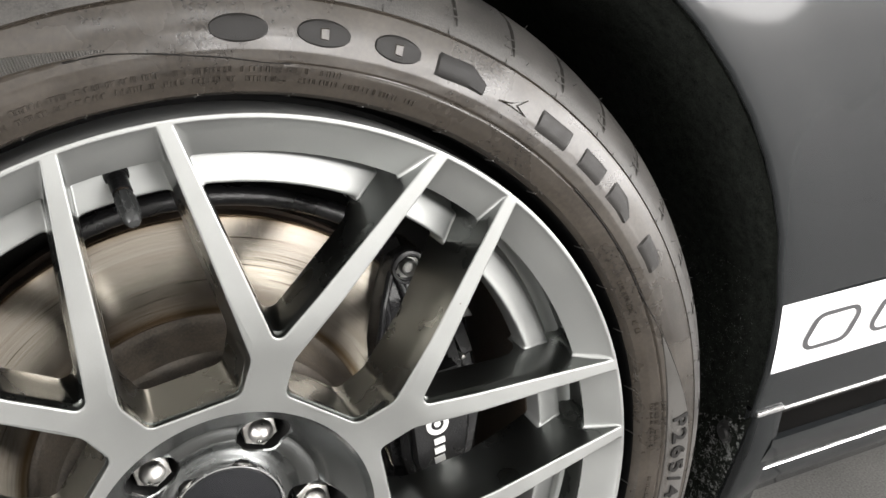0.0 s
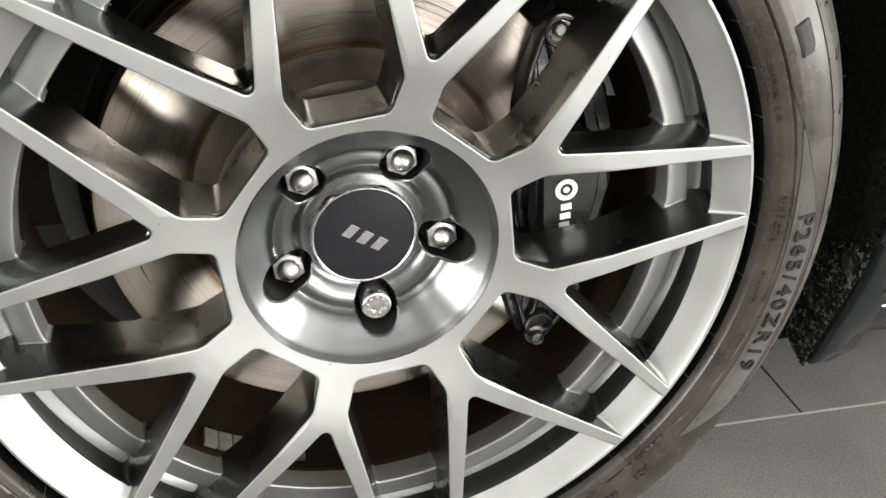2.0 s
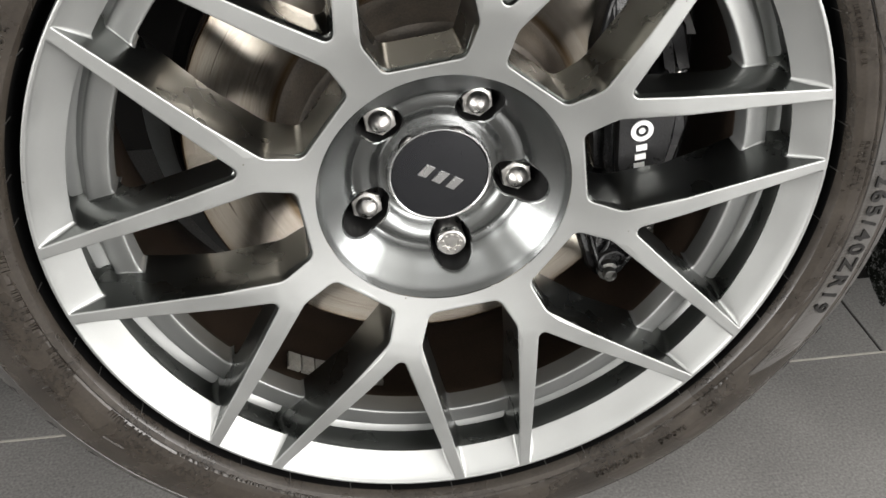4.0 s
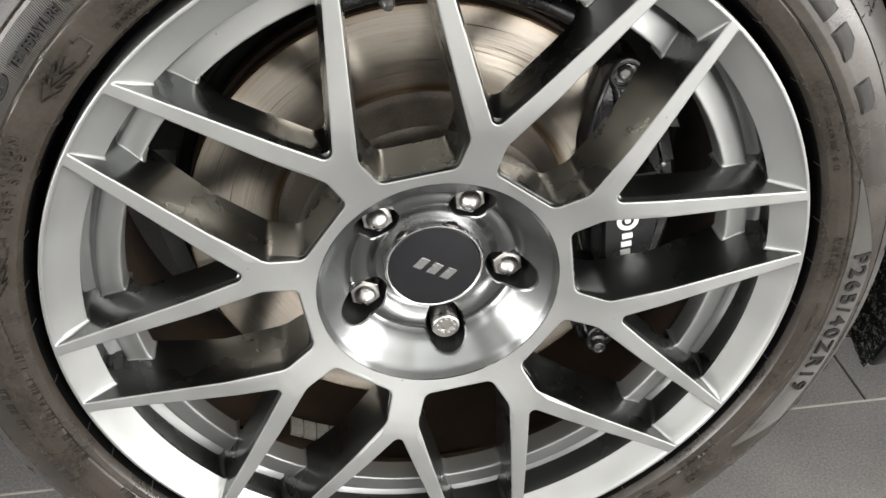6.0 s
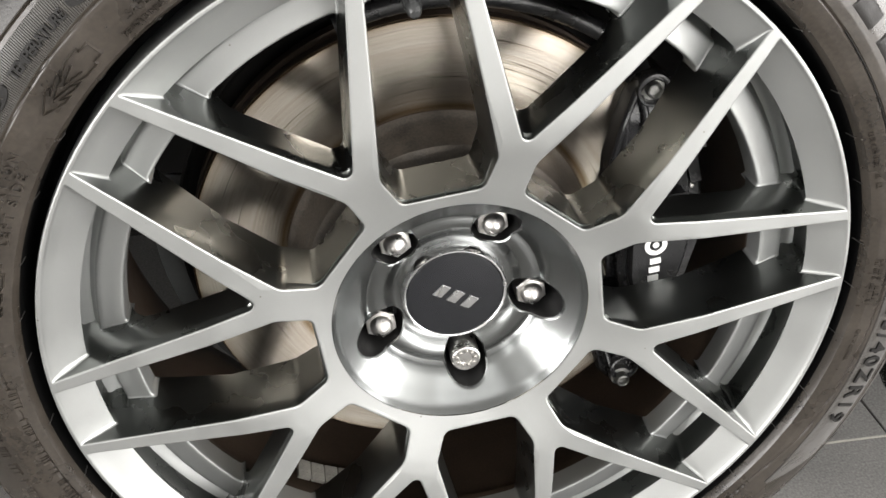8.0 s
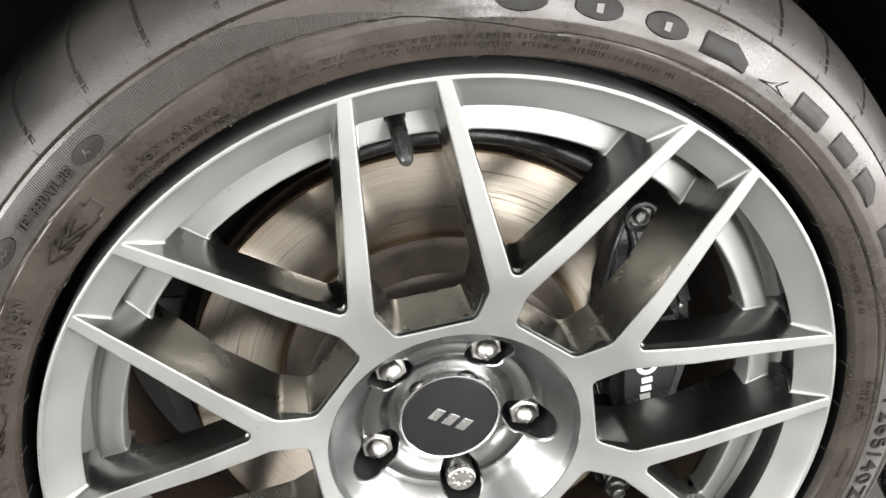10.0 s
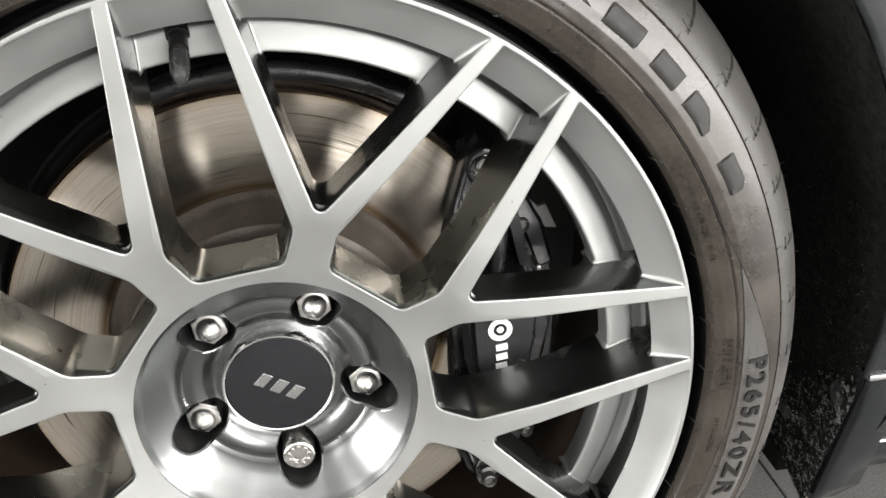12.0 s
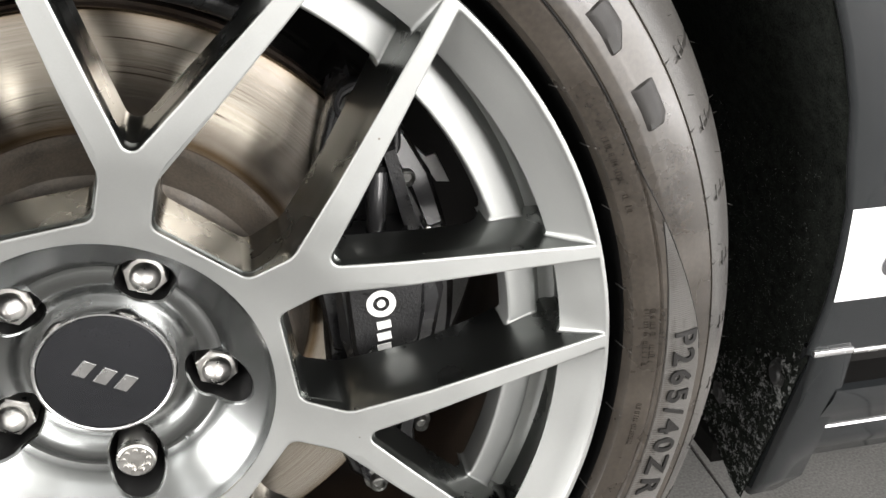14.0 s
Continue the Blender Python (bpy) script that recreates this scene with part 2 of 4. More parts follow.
speckle(ALLOY, 70, 0.16, 0.055, (0.12, 0.10, 0.08))
speckle(DISH, 90, 0.10, 0.05, (0.05, 0.045, 0.04))
speckle(TILE, 30, 0.25, 0.05, (0.05, 0.048, 0.045))
speckle(RUBBER, 60, 0.12, 0.06, (0.05, 0.045, 0.04))


# ---- builders ----
ROLL = Matrix.Rotation(radians(-PHASE), 4, "Y")


def rolled(ob):
    """Whether a thing stands turned with the wheel."""
    while ob is not None and ob.parent is not None:
        ob = ob.parent
    return ob is not None and ob.name.split(".")[0] in ("alloy_wheel", "tyre", "brake_disc", "brake_caliper", "dust_shield")


def true_normals(me, depth):
    """Gives the turned face of a mesh the exact normals of its profile; walls and bevels keep their own."""
    out = [tuple(n.vector) for n in me.corner_normals]
    for f in me.polygons:
        for k in f.loop_indices:
            v = me.vertices[me.loops[k].vertex_index].co
            r = math.hypot(v.x, v.z)
            g = (depth(r + 0.0012) - depth(r - 0.0012)) / 0.0024
            n = Vector((g * v.x / r, -1, g * v.z / r)).normalized()
            if abs(v.y - depth(r)) < 1e-5 and abs(n.dot(f.normal)) > 0.985:
                out[k] = tuple(n if n.dot(f.normal) > 0 else -n)
    me.normals_split_custom_set(out)


def part(name, bm, material, parent, label="", at=(0, 0, HUB), sharp=35, second=None, turned=None):
    """Links a bmesh (or a mesh) as one mesh object under a thing or a part."""
    if isinstance(bm, bpy.types.Mesh):
        me = bm
    else:
        me = bpy.data.meshes.new(name)
        bmesh.ops.recalc_face_normals(bm, faces=bm.faces)
        bm.to_mesh(me)
        bm.free()
        if rolled(parent):
            me.transform(ROLL)
        me.materials.append(material)
        if second:
            me.materials.append(second)
        me.shade_smooth()
        me.set_sharp_from_angle(angle=radians(sharp))
        if turned:
            true_normals(me, turned)
    ob = new(name, me)
    ob.location = at
    if rolled(parent):
        at = Vector((0, 0, HUB)) + ROLL @ (Vector(at) - Vector((0, 0, HUB)))
        ob.location = at
    if parent is not None:
        ob.parent = parent
        lift = Vector((0, 0, 0))
        p = parent
        while p is not None:
            lift += p.location
            p = p.parent
        ob.location = Vector(at) - lift
    if label:
        ob["label"] = label
    return ob


def thing(name, label, category, at=(0, 0, 0), group="", kind=""):
    ob = new(name)
    ob.empty_display_size = 0.05
    ob.location = at
    return tagged(ob, label, category, group, kind)


def polar(r, deg, y=0.0):
    return Vector((r * math.cos(radians(deg)), y, r * math.sin(radians(deg))))


def table(pairs):
    xs, ys = [p[0] for p in pairs], [p[1] for p in pairs]
    return lambda v: float(np.interp(v, xs, ys))


def lathe(profile, angles=None, closed=True, bm=None, deform=None):
    """Turns a profile of (radius, depth) round the axle. deform(r, y, deg) may move a point."""
    bm = bm or bmesh.new()
    full = angles is None
    angles = angles or [i * 2.5 for i in range(144)]
    rings = []
    for a in angles:
        ring = []
        for r, y in profile:
            if deform:
                r2, y2 = deform(r, y, a)
            else:
                r2, y2 = r, y
            ring.append(bm.verts.new(polar(r2, a, y2)))
        rings.append(ring)
    n = len(angles)
    for i in range(n if full or closed else n - 1):
        a, b = rings[i], rings[(i + 1) % n]
        for j in range(len(profile) - 1):
            bm.faces.new((a[j], a[j + 1], b[j + 1], b[j]))
    return bm


def box(bm, cx, cy, cz, sx, sy, sz, bevel=0.0, turn=None):
    """A bevelled block, its corners turned by the matrix turn about its own centre."""
    start = len(bm.verts)
    m = Matrix.Translation((cx, cy, cz)) @ (turn or Matrix.Identity(4)) @ Matrix.Diagonal((sx, sy, sz, 1))
    made = bmesh.ops.create_cube(bm, size=1.0, matrix=m)
    if bevel:
        edges = list({e for v in made["verts"] for e in v.link_edges})
        bmesh.ops.bevel(bm, geom=edges, offset=bevel, segments=2, profile=0.6, affect="EDGES")
    return bm


def cyl(bm, p, q, r1, r2=None, seg=24, caps=True):
    """A round bar from p to q, with end radii r1 and r2."""
    p, q = Vector(p), Vector(q)
    d = q - p
    m = Matrix.Translation((p + q) / 2) @ d.to_track_quat("Z", "Y").to_matrix().to_4x4()
    bmesh.ops.create_cone(bm, cap_ends=caps, segments=seg, radius1=r1, radius2=r1 if r2 is None else r2, depth=d.length, matrix=m)
    return bm


def prism(bm, outline, y0, y1, inset=0.0, slope=(0, 0)):
    """A slab from an outline of (x, z), between two depths, its front edge chamfered by inset."""
    cx = sum(p[0] for p in outline) / len(outline)
    cz = sum(p[1] for p in outline) / len(outline)

    def ring(y, k):
        out = []
        for x, z in outline:
            d = math.hypot(x - cx, z - cz) or 1
            out.append(bm.verts.new((x - (x - cx) / d * k, y + slope[0] * (x - cx) + slope[1] * (z - cz), z - (z - cz) / d * k)))
        return out

    loops = [ring(y0, inset), ring(y0 + inset, 0), ring(y1, 0)]
    for a, b in zip(loops, loops[1:]):
        for i in range(len(a)):
            j = (i + 1) % len(a)
            bm.faces.new((a[i], a[j], b[j], b[i]))
    bm.faces.new(loops[0])
    bm.faces.new(loops[-1][::-1])
    return bm


def framed(bm, outline, y0, y1, y2, width):
    """A casting with a raised rounded border round a recessed web; outline of (x, z), depths of border, web and back."""
    c = sum(outline, Vector((0, 0))) / len(outline)
    k = len(outline)
    inward = []
    for i in range(k):
        d = (outline[(i + 1) % k] - outline[i - 1])
        n = Vector((-d.y, d.x)).normalized() if d.length > 1e-9 else Vector((0, 0))
        inward.append(n if n.dot(c - outline[i]) > 0 else -n)
    loops = []
    for shift, y in ((0, y2), (0, y0 + 0.003), (0.0006, y0 + 0.0012), (0.0020, y0), (width - 0.0022, y0), (width - 0.0008, y0 + 0.0010), (width, y1)):
        loops.append([bm.verts.new((p.x + n.x * shift, y, p.y + n.y * shift)) for p, n in zip(outline, inward)])
    for a, b in zip(loops, loops[1:]):
        for i in range(k):
            j = (i + 1) % k
            bm.faces.new((a[i], a[j], b[j], b[i]))
    bm.faces.new(loops[-1])
    return bm


def fillet(corners, radii, n=8):
    """Rounds the corners of an outline; n + 1 points for each corner."""
    out = []
    k = len(corners)
    for i in range(k):
        p, a, b = Vector(corners[i]), Vector(corners[i - 1]), Vector(corners[(i + 1) % k])
        r = radii[i]
        u, v = (a - p), (b - p)
        lu, lv = u.length, v.length
        u, v = u / lu, v / lv
        half = math.acos(max(-0.9999, min(0.9999, u.dot(v)))) / 2
        if r <= 0 or half > 1.5:
            out += [p.copy() for _ in range(n + 1)] if r > 0 else [p.copy()]
            continue
        t = min(r / math.tan(half), 0.48 * lu, 0.48 * lv)
        r = t * math.tan(half)
        s, e = p + u * t, p + v * t
        c = p + (u + v).normalized() * (r / math.sin(half))
        a0 = math.atan2(s.y - c.y, s.x - c.x)
        a1 = math.atan2(e.y - c.y, e.x - c.x)
        d = (a1 - a0 + math.pi) % (2 * math.pi) - math.pi
        out += [c + Vector((math.cos(a0 + d * q / n), math.sin(a0 + d * q / n))) * r for q in range(n + 1)]
    return out


def line_cross(p, d, q, e):
    den = d.x * e.y - d.y * e.x
    t = ((q.x - p.x) * e.y - (q.y - p.y) * e.x) / den
    return p + d * t


def line_circle(p, d, r):
    """The far crossing of a line with the circle of radius r about the axle."""
    d = d.normalized()
    b = p.dot(d)
    return p + d * (-b + math.sqrt(max(0, b * b - p.dot(p) + r * r)))


def spin(points, deg):
    c, s = math.cos(radians(deg)), math.sin(radians(deg))
    return [Vector((p.x * c - p.y * s, p.x * s + p.y * c)) for p in points]


def inside(poly, x, y):
    hit, j = False, len(poly) - 1
    for i in range(len(poly)):
        a, b = poly[i], poly[j]
        if (a.y > y) != (b.y > y) and x < (b.x - a.x) * (y - a.y) / (b.y - a.y) + a.x:
            hit = not hit
        j = i
    return hit


def plate(r_in, r_out, front, windows, rings, seg=160, wall_slot=0, wall_from=1, step=0.006, flank_to=1.0, shade_from=99):
    """A turned plate with windows through it. front(r): depth of its face. windows: each a list of layers (outline, depth function)."""
    from mathutils.geometry import delaunay_2d_cdt

    bm = bmesh.new()
    pts, edges, loops = [], [], []

    def loop(outline):
        i0 = len(pts)
        pts.extend(outline)
        n = len(outline)
        edges.extend((i0 + i, i0 + (i + 1) % n) for i in range(n))
        return list(range(i0, i0 + n))

    circle = lambda r, n: [Vector((r * math.cos(2 * math.pi * i / n), r * math.sin(2 * math.pi * i / n))) for i in range(n)]
    loop(circle(r_out, seg))
    loop(circle(r_in, seg))
    outs = [w[0][0] for w in windows]
    loops = [loop(o) for o in outs]
    far = [max(p.length for p in o) for o in outs]
    near = [min(p.length for p in o) for o in outs]
    for r in rings:
        n = int(max(48, 2 * math.pi * r / step))
        for p in circle(r, n):
            close = any(nr - 0.002 < r < fr + 0.002 and (inside(o, p.x, p.y) or min((p - q).length for q in o) < 0.0012) for o, fr, nr in zip(outs, far, near))
            if not close:
                pts.append(p)
    res = delaunay_2d_cdt(pts, edges, [], 0, 1e-7)
    vs, fs, orig = res[0], res[2], res[3]
    verts = [bm.verts.new((v.x, front(v.length), v.y)) for v in vs]
    where = {}
    for i, o in enumerate(orig):
        for k in o:
            where[k] = verts[i]
    for f in fs:
        c = (vs[f[0]] + vs[f[1]] + vs[f[2]]) / 3
        if not r_in - 1e-4 < c.length < r_out:
            continue
        if any(nr < c.length < fr and inside(o, c.x, c.y) for o, fr, nr in zip(outs, far, near)):
            continue
        bm.faces.new([verts[i] for i in f])
    for w, ids in zip(windows, loops):
        last = [where[i] for i in ids]
        for k, (outline, depth) in enumerate(w[1:]):
            ring = [bm.verts.new((p.x, depth(p.length), p.y)) for p in outline]
            for i in range(len(ring)):
                j = (i + 1) % len(ring)
                f = bm.faces.new((last[i], last[j], ring[j], ring[i]))
                # window walls beyond the bevel take the second, shade-darkened material
                f.material_index = wall_slot if k >= shade_from or k >= wall_from and min(outline[i].length, outline[j].length) < flank_to else 0
            last = ring
    return bm


# ---- the alloy wheel ----
face_y = table([(0.08, 0.0180), (0.087, 0.0163), (0.095, 0.0143), (0.103, 0.0122), (0.112, 0.0097), (0.122, 0.0070), (0.135, 0.0041), (0.148, 0.0024), (0.16, 0.0016), (0.19, 0.0011), (0.22, 0.0008), (0.2612, 0.0)])
deep_v = table([(0.13, 0.53), (0.17, 0.52), (0.1980, 0.53), (0.2045, 0.56), (0.2095, 0.64), (0.2130, 0.76), (0.2160, 0.90), (0.2200, 0.97), (0.2350, 1.0), (0.3, 1.0)])
deep_pair = table([(0.09, 0.80), (0.125, 0.86), (0.165, 0.77), (0.2, 0.86), (0.235, 1.0), (0.3, 1.0)])
TIP_V, TIP_P = Vector((0.2505, 0.0701)), Vector((0.2505, 0.0795))
V_POINT = 0.1338
ARM_STOPS = (0.165, 0.185, 0.198, 0.2045, 0.2095, 0.2130, 0.2160, 0.2200, 0.2350)
NODE_A, NODE_B = Vector((0.0985, 0.0128)), Vector((0.1235, 0.0122))


def v_window(d, ro, rv, re):
    """The window between the two arms of one spoke, drawn about its axis; d: how far its sides stand inwards."""
    base = Vector((V_POINT, 0))
    way = (TIP_V - base).normalized()
    p = base + Vector((d / math.sin(math.atan2(way.y, way.x)), 0))
    t = line_circle(p, way, ro)
    a = math.degrees(math.atan2(t.y, t.x))
    arc = [Vector((ro * math.cos(radians(a * k)), ro * math.sin(radians(a * k)))) for k in (-1, -0.8, -0.6, -0.4, -0.2, 0, 0.2, 0.4, 0.6, 0.8, 1)]
    side = [line_circle(p, way, r) for r in ARM_STOPS]
    low = [Vector((v.x, -v.y)) for v in side]
    return fillet([p, *low, *arc, *side[::-1]], [rv, *[0] * len(low), re, *[0] * 9, re, *[0] * len(low)])


def pair_window(d, ro, rh, re):
    """The window between neighbouring spokes, drawn about its axis."""
    mir = lambda v: Vector((v.x, -v.y))
    a, b, t = spin([mir(NODE_A), mir(NODE_B), mir(TIP_P)], 22.5)
    # the upper sides: hub chord, stem, arm
    n = lambda v: Vector((-v.y, v.x)).normalized()
    stem, arm = (b - a), (t - b)
    a2 = a - n(stem) * d
    b2 = b - n(arm) * d
    hub = Vector((a.x + d, 0))
    ca = line_cross(hub, Vector((0, 1)), a2, stem)
    cb = line_cross(a2, stem, b2, arm)
    ct = line_circle(b2, arm, ro)
    ang = math.degrees(math.atan2(ct.y, ct.x))
    arc = [Vector((ro * math.cos(radians(ang * k)), ro * math.sin(radians(ang * k)))) for k in (-1, -0.5, 0, 0.5, 1)]
    side = [line_circle(b2, arm, r) for r in ARM_STOPS]
    up = [*side[::-1], cb, ca]
    low = [Vector((v.x, -v.y)) for v in up[::-1]]
    k = [0] * len(side)
    return fillet([*low, *arc, *up], [rh, 0.016, *k, re, 0, 0, 0, re, *k, 0.016, rh])


def at_depth(side, deep):
    return lambda r: max(face_y(r) + 0.004, side * deep(r) + face_y(r) * 0.3)


STEPS = [  # inward set, outer radius, depth, corner radii
    (-0.0013, 0.2606, None, 0.0056, 0.0012),
    (-0.0007, 0.2603, 0.0001, 0.0052, 0.0012),
    (-0.0002, 0.2599, 0.0004, 0.0048, 0.0013),
    (0.0000, 0.2594, 0.0011, 0.0045, 0.0014),
    (0.0001, 0.2585, 0.0022, 0.0045, 0.0017),
    (0.0005, 0.2525, 0.0062, 0.0045, 0.0034),
    (0.0011, 0.2406, 0.0142, 0.0045, 0.0060),
    (0.00114, 0.2398, 0.0148, 0.0045, 0.0062),
    (0.0012, 0.2398, 0.0158, 0.0045, 0.0058),
    (0.0016, 0.2425, 0.0205, 0.0045, 0.0052),
    (0.0020, 0.2446, 0.0260, 0.0045, 0.0048),
    (0.0027, 0.2462, 0.0345, 0.0048, 0.0042),
    (0.0036, 0.2466, 0.0450, 0.0055, 0.0042),
    (0.0042, 0.2466, 0.0520, 0.0060, 0.0042),
    (0.0046, 0.2466, 0.0600, 0.0060, 0.0042),
]
STEPS = [(d if d < 0.0013 else 0.0012 + (d - 0.0012) * 0.5, *more) for d, *more in STEPS]
set_at = table([(y or 0, d) for d, ro, y, rv, re in STEPS])
windows = []
for k in range(8):
    for shape, axis, rc in ((v_window, 22.5 + 45 * k, None), (pair_window, 45.0 * k, 0.007)):
        layers = []
        for i, (d, ro, y, rv, re) in enumerate(STEPS):
            depth = face_y if y is None else ((lambda r, y=y: face_y(r) + y) if y < 0.005 else at_depth(y, deep_v if shape is v_window else deep_pair))
            layers.append((spin(shape(d, ro, rc or rv, re), axis), depth))
        windows.append(layers)


def half_angle(shape, d, r):
    """How far a window's side stands from its axis at the radius r, in degrees."""
    if shape is v_window:
        base = Vector((V_POINT, 0))
        way = (TIP_V - base).normalized()
        p = line_circle(base + Vector((d / math.sin(math.atan2(way.y, way.x)), 0)), way, r)
    else:
        b, t = spin([Vector((NODE_B.x, -NODE_B.y)), Vector((TIP_P.x, -TIP_P.y))], 22.5)
        arm = t - b
        p = line_circle(b - Vector((-arm.y, arm.x)).normalized() * d, arm, r)
    return math.degrees(math.atan2(p.y, p.x))


LEDGE = [(0.2466, 0.0440), (0.2430, 0.0490), (0.2390, 0.0500), (0.2362, 0.0460), (0.2352, 0.0420), (0.2346, 0.0399), (0.2339, 0.0388), (0.2329, 0.0383), (0.2300, 0.0379), (0.2270, 0.0376), (0.2240, 0.0369), (0.2200, 0.0360), (0.2188, 0.0358), (0.2180, 0.0358), (0.2174, 0.0361), (0.2170, 0.0372), (0.2167, 0.0430), (0.2167, 0.0540)]
OFFSETS = [-0.0006, 0.0, 0.0002, 0.0005, 0.0010, 0.0016, 0.0024, 0.0036, 0.0050, 0.0080]


def rim_ledge():
    """The sloping ledge behind the lip, filleted into the arms at both ends of each window."""
    bm = bmesh.new()
    soft, turn = 0.0011, 0.0035
    for k in range(8):
        for shape, axis in ((v_window, 22.5 + 45 * k), (pair_window, 45.0 * k)):
            last = None
            for r, y in LEDGE:
                d = set_at(y - soft)
                inner = min(1, max(0, (0.2280 - r) / 0.0110))
                half = []
                for off in OFFSETS:
                    o = max(0.0, off)
                    rise = soft - math.sqrt(max(0, soft ** 2 - max(0, soft - o) ** 2)) if y < 0.043 else 0
                    pull = (turn - math.sqrt(max(0, turn ** 2 - max(0, turn - o) ** 2))) * inner
                    half.append((half_angle(shape, d + off, r - pull), r - pull, y - rise))
                a0 = half[-1][0]
                mid = [(a0 * q, r, y) for q in (0.66, 0.33, 0, -0.33, -0.66)]
                row = [bm.verts.new(polar(rr, axis + a, yy)) for a, rr, yy in half + mid + [(-a, rr, yy) for a, rr, yy in half[::-1]]]
                if last:
                    for q in range(len(row) - 1):
                        bm.faces.new((last[q], last[q + 1], row[q + 1], row[q]))
                last = row
    return bm


wheel = thing("alloy_wheel", "satin grey eight-spoke split alloy wheel with black centre cap", "car wheel")
part("spokes", plate(0.0868, 0.2615, face_y, windows, [0.0895, 0.093, 0.097, 0.101, 0.105, 0.109, 0.113, 0.117, 0.121, 0.125, 0.13, 0.136], wall_slot=1, wall_from=3, flank_to=0.2352, shade_from=7), ALLOY, wheel, sharp=27, second=FLANK, turned=face_y)
part("rim_ledge", rim_ledge(), ALLOY, wheel, sharp=60)
part("rim_flange", lathe([(0.2613, 0.0001), (0.2624, 0.0006), (0.2630, 0.0025), (0.2632, 0.006), (0.2630, 0.014), (0.2620, 0.034), (0.2560, 0.036)]), ALLOY, wheel)
part("rim_barrel", lathe([(0.2172, 0.0530), (0.2185, 0.0600), (0.2330, 0.068), (0.2370, 0.080), (0.2380, 0.150), (0.2420, 0.200), (0.2500, 0.225), (0.2600, 0.235), (0.2620, 0.245)]), BARREL, wheel, "brake-dusted dark inner barrel")

dish_y = table([(0.0368, 0.0538), (0.0415, 0.0536), (0.0440, 0.0524), (0.0465, 0.0500), (0.0490, 0.0480), (0.0520, 0.0467), (0.0550, 0.0462), (0.0580, 0.0464), (0.0600, 0.0468), (0.0612, 0.0464), (0.0625, 0.0446), (0.0640, 0.0419), (0.0665, 0.0388), (0.075, 0.0313), (0.0838, 0.0230), (0.0858, 0.0198), (0.0866, 0.0176), (0.0875, 0.0163)])
LUG_R, LUG_START = 0.05715, -90.0


def lug_window(d, out):
    pts = []
    for i in range(28):
        a = 2 * math.pi * i / 28
        x, y = (0.0141 - d) * math.cos(a), (0.0141 - d) * math.sin(a)
        x += out if x > 0 else -0.002
        pts.append(Vector((LUG_R + x, y)))
    return pts


pockets = []
for k in range(5):
    a = LUG_START + 72 * k
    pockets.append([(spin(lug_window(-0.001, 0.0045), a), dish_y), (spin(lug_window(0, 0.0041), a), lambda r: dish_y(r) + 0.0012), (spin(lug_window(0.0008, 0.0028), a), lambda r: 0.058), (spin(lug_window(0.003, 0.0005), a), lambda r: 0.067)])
# pocket walls and hub back wear the near-black shade colour
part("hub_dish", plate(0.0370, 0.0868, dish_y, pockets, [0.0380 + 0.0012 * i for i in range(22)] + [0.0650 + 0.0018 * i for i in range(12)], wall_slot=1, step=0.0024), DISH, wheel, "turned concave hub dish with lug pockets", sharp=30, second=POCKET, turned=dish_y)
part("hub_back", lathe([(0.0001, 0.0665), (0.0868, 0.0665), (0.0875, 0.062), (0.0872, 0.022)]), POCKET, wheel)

cap = part("center_cap", lathe([(0.0001, 0.0422), (0.0150, 0.0423), (0.0280, 0.0427), (0.0334, 0.0431), (0.0340, 0.0437), (0.0344, 0.0443)]), CAPFACE, wheel, "glossy near-black centre cap")
part("trim_ring", lathe([(0.0340, 0.0442), (0.0343, 0.0429), (0.0350, 0.0423), (0.0358, 0.0424), (0.0364, 0.0433), (0.0368, 0.0452), (0.0372, 0.0540)]), TRIMRING, cap, "satin silver ring")
for i, (u, w) in enumerate(((-0.0112, 0.0082), (0.0, 0.0086), (0.0112, 0.0086))):
    bm = bmesh.new()
    turn = Matrix.Rotation(radians(38), 4, "Y")
    c = turn @ Vector((u, 0, 0))
    h = 0.0100
    pts = [(-w / 2 - 0.0016, -h / 2), (w / 2 - 0.0016, -h / 2), (w / 2 + 0.0016, h / 2), (-w / 2 + 0.0016, h / 2)]
    pts = [turn @ Vector((u + x * 0.8, 0, z)) for x, z in pts]
    prism(bm, [(p.x, p.z - 0.001) for p in pts], 0.0415, 0.0429, 0.0003)
    part("emblem_bar", bm, TRIMRING, cap, "raised silver emblem bar")


def lug_nut():
    bm = bmesh.new()
    hexa = [(0.0119 * math.cos(radians(60 * i + 30)), 0.0119 * math.sin(radians(60 * i + 30))) for i in range(6)]
    prism(bm, hexa, 0.0508, 0.0690, 0.0009)
    lathe([(0.0001, 0.0418), (0.0016, 0.0420), (0.0032, 0.0428), (0.0058, 0.0450), (0.0072, 0.0466), (0.0078, 0.0482), (0.0080, 0.0504), (0.0098, 0.0508), (0.0104, 0.0514)], [i * 15 for i in range(24)], bm=bm)
    return bm


def lock_nut():
    bm = bmesh.new()
    lathe([(0.0001, 0.0422), (0.0046, 0.0422), (0.0048, 0.0412), (0.0094, 0.0408), (0.0105, 0.0416), (0.0108, 0.0430), (0.0108, 0.0640), (0.0130, 0.0680)], [i * 12 for i in range(30)], bm=bm)
    for i in range(9):
        p = polar(0.0066, 40 * i)
        cyl(bm, (p.x, 0.0400, p.z), (p.x, 0.0422, p.z), 0.0014, seg=8)
    return bm


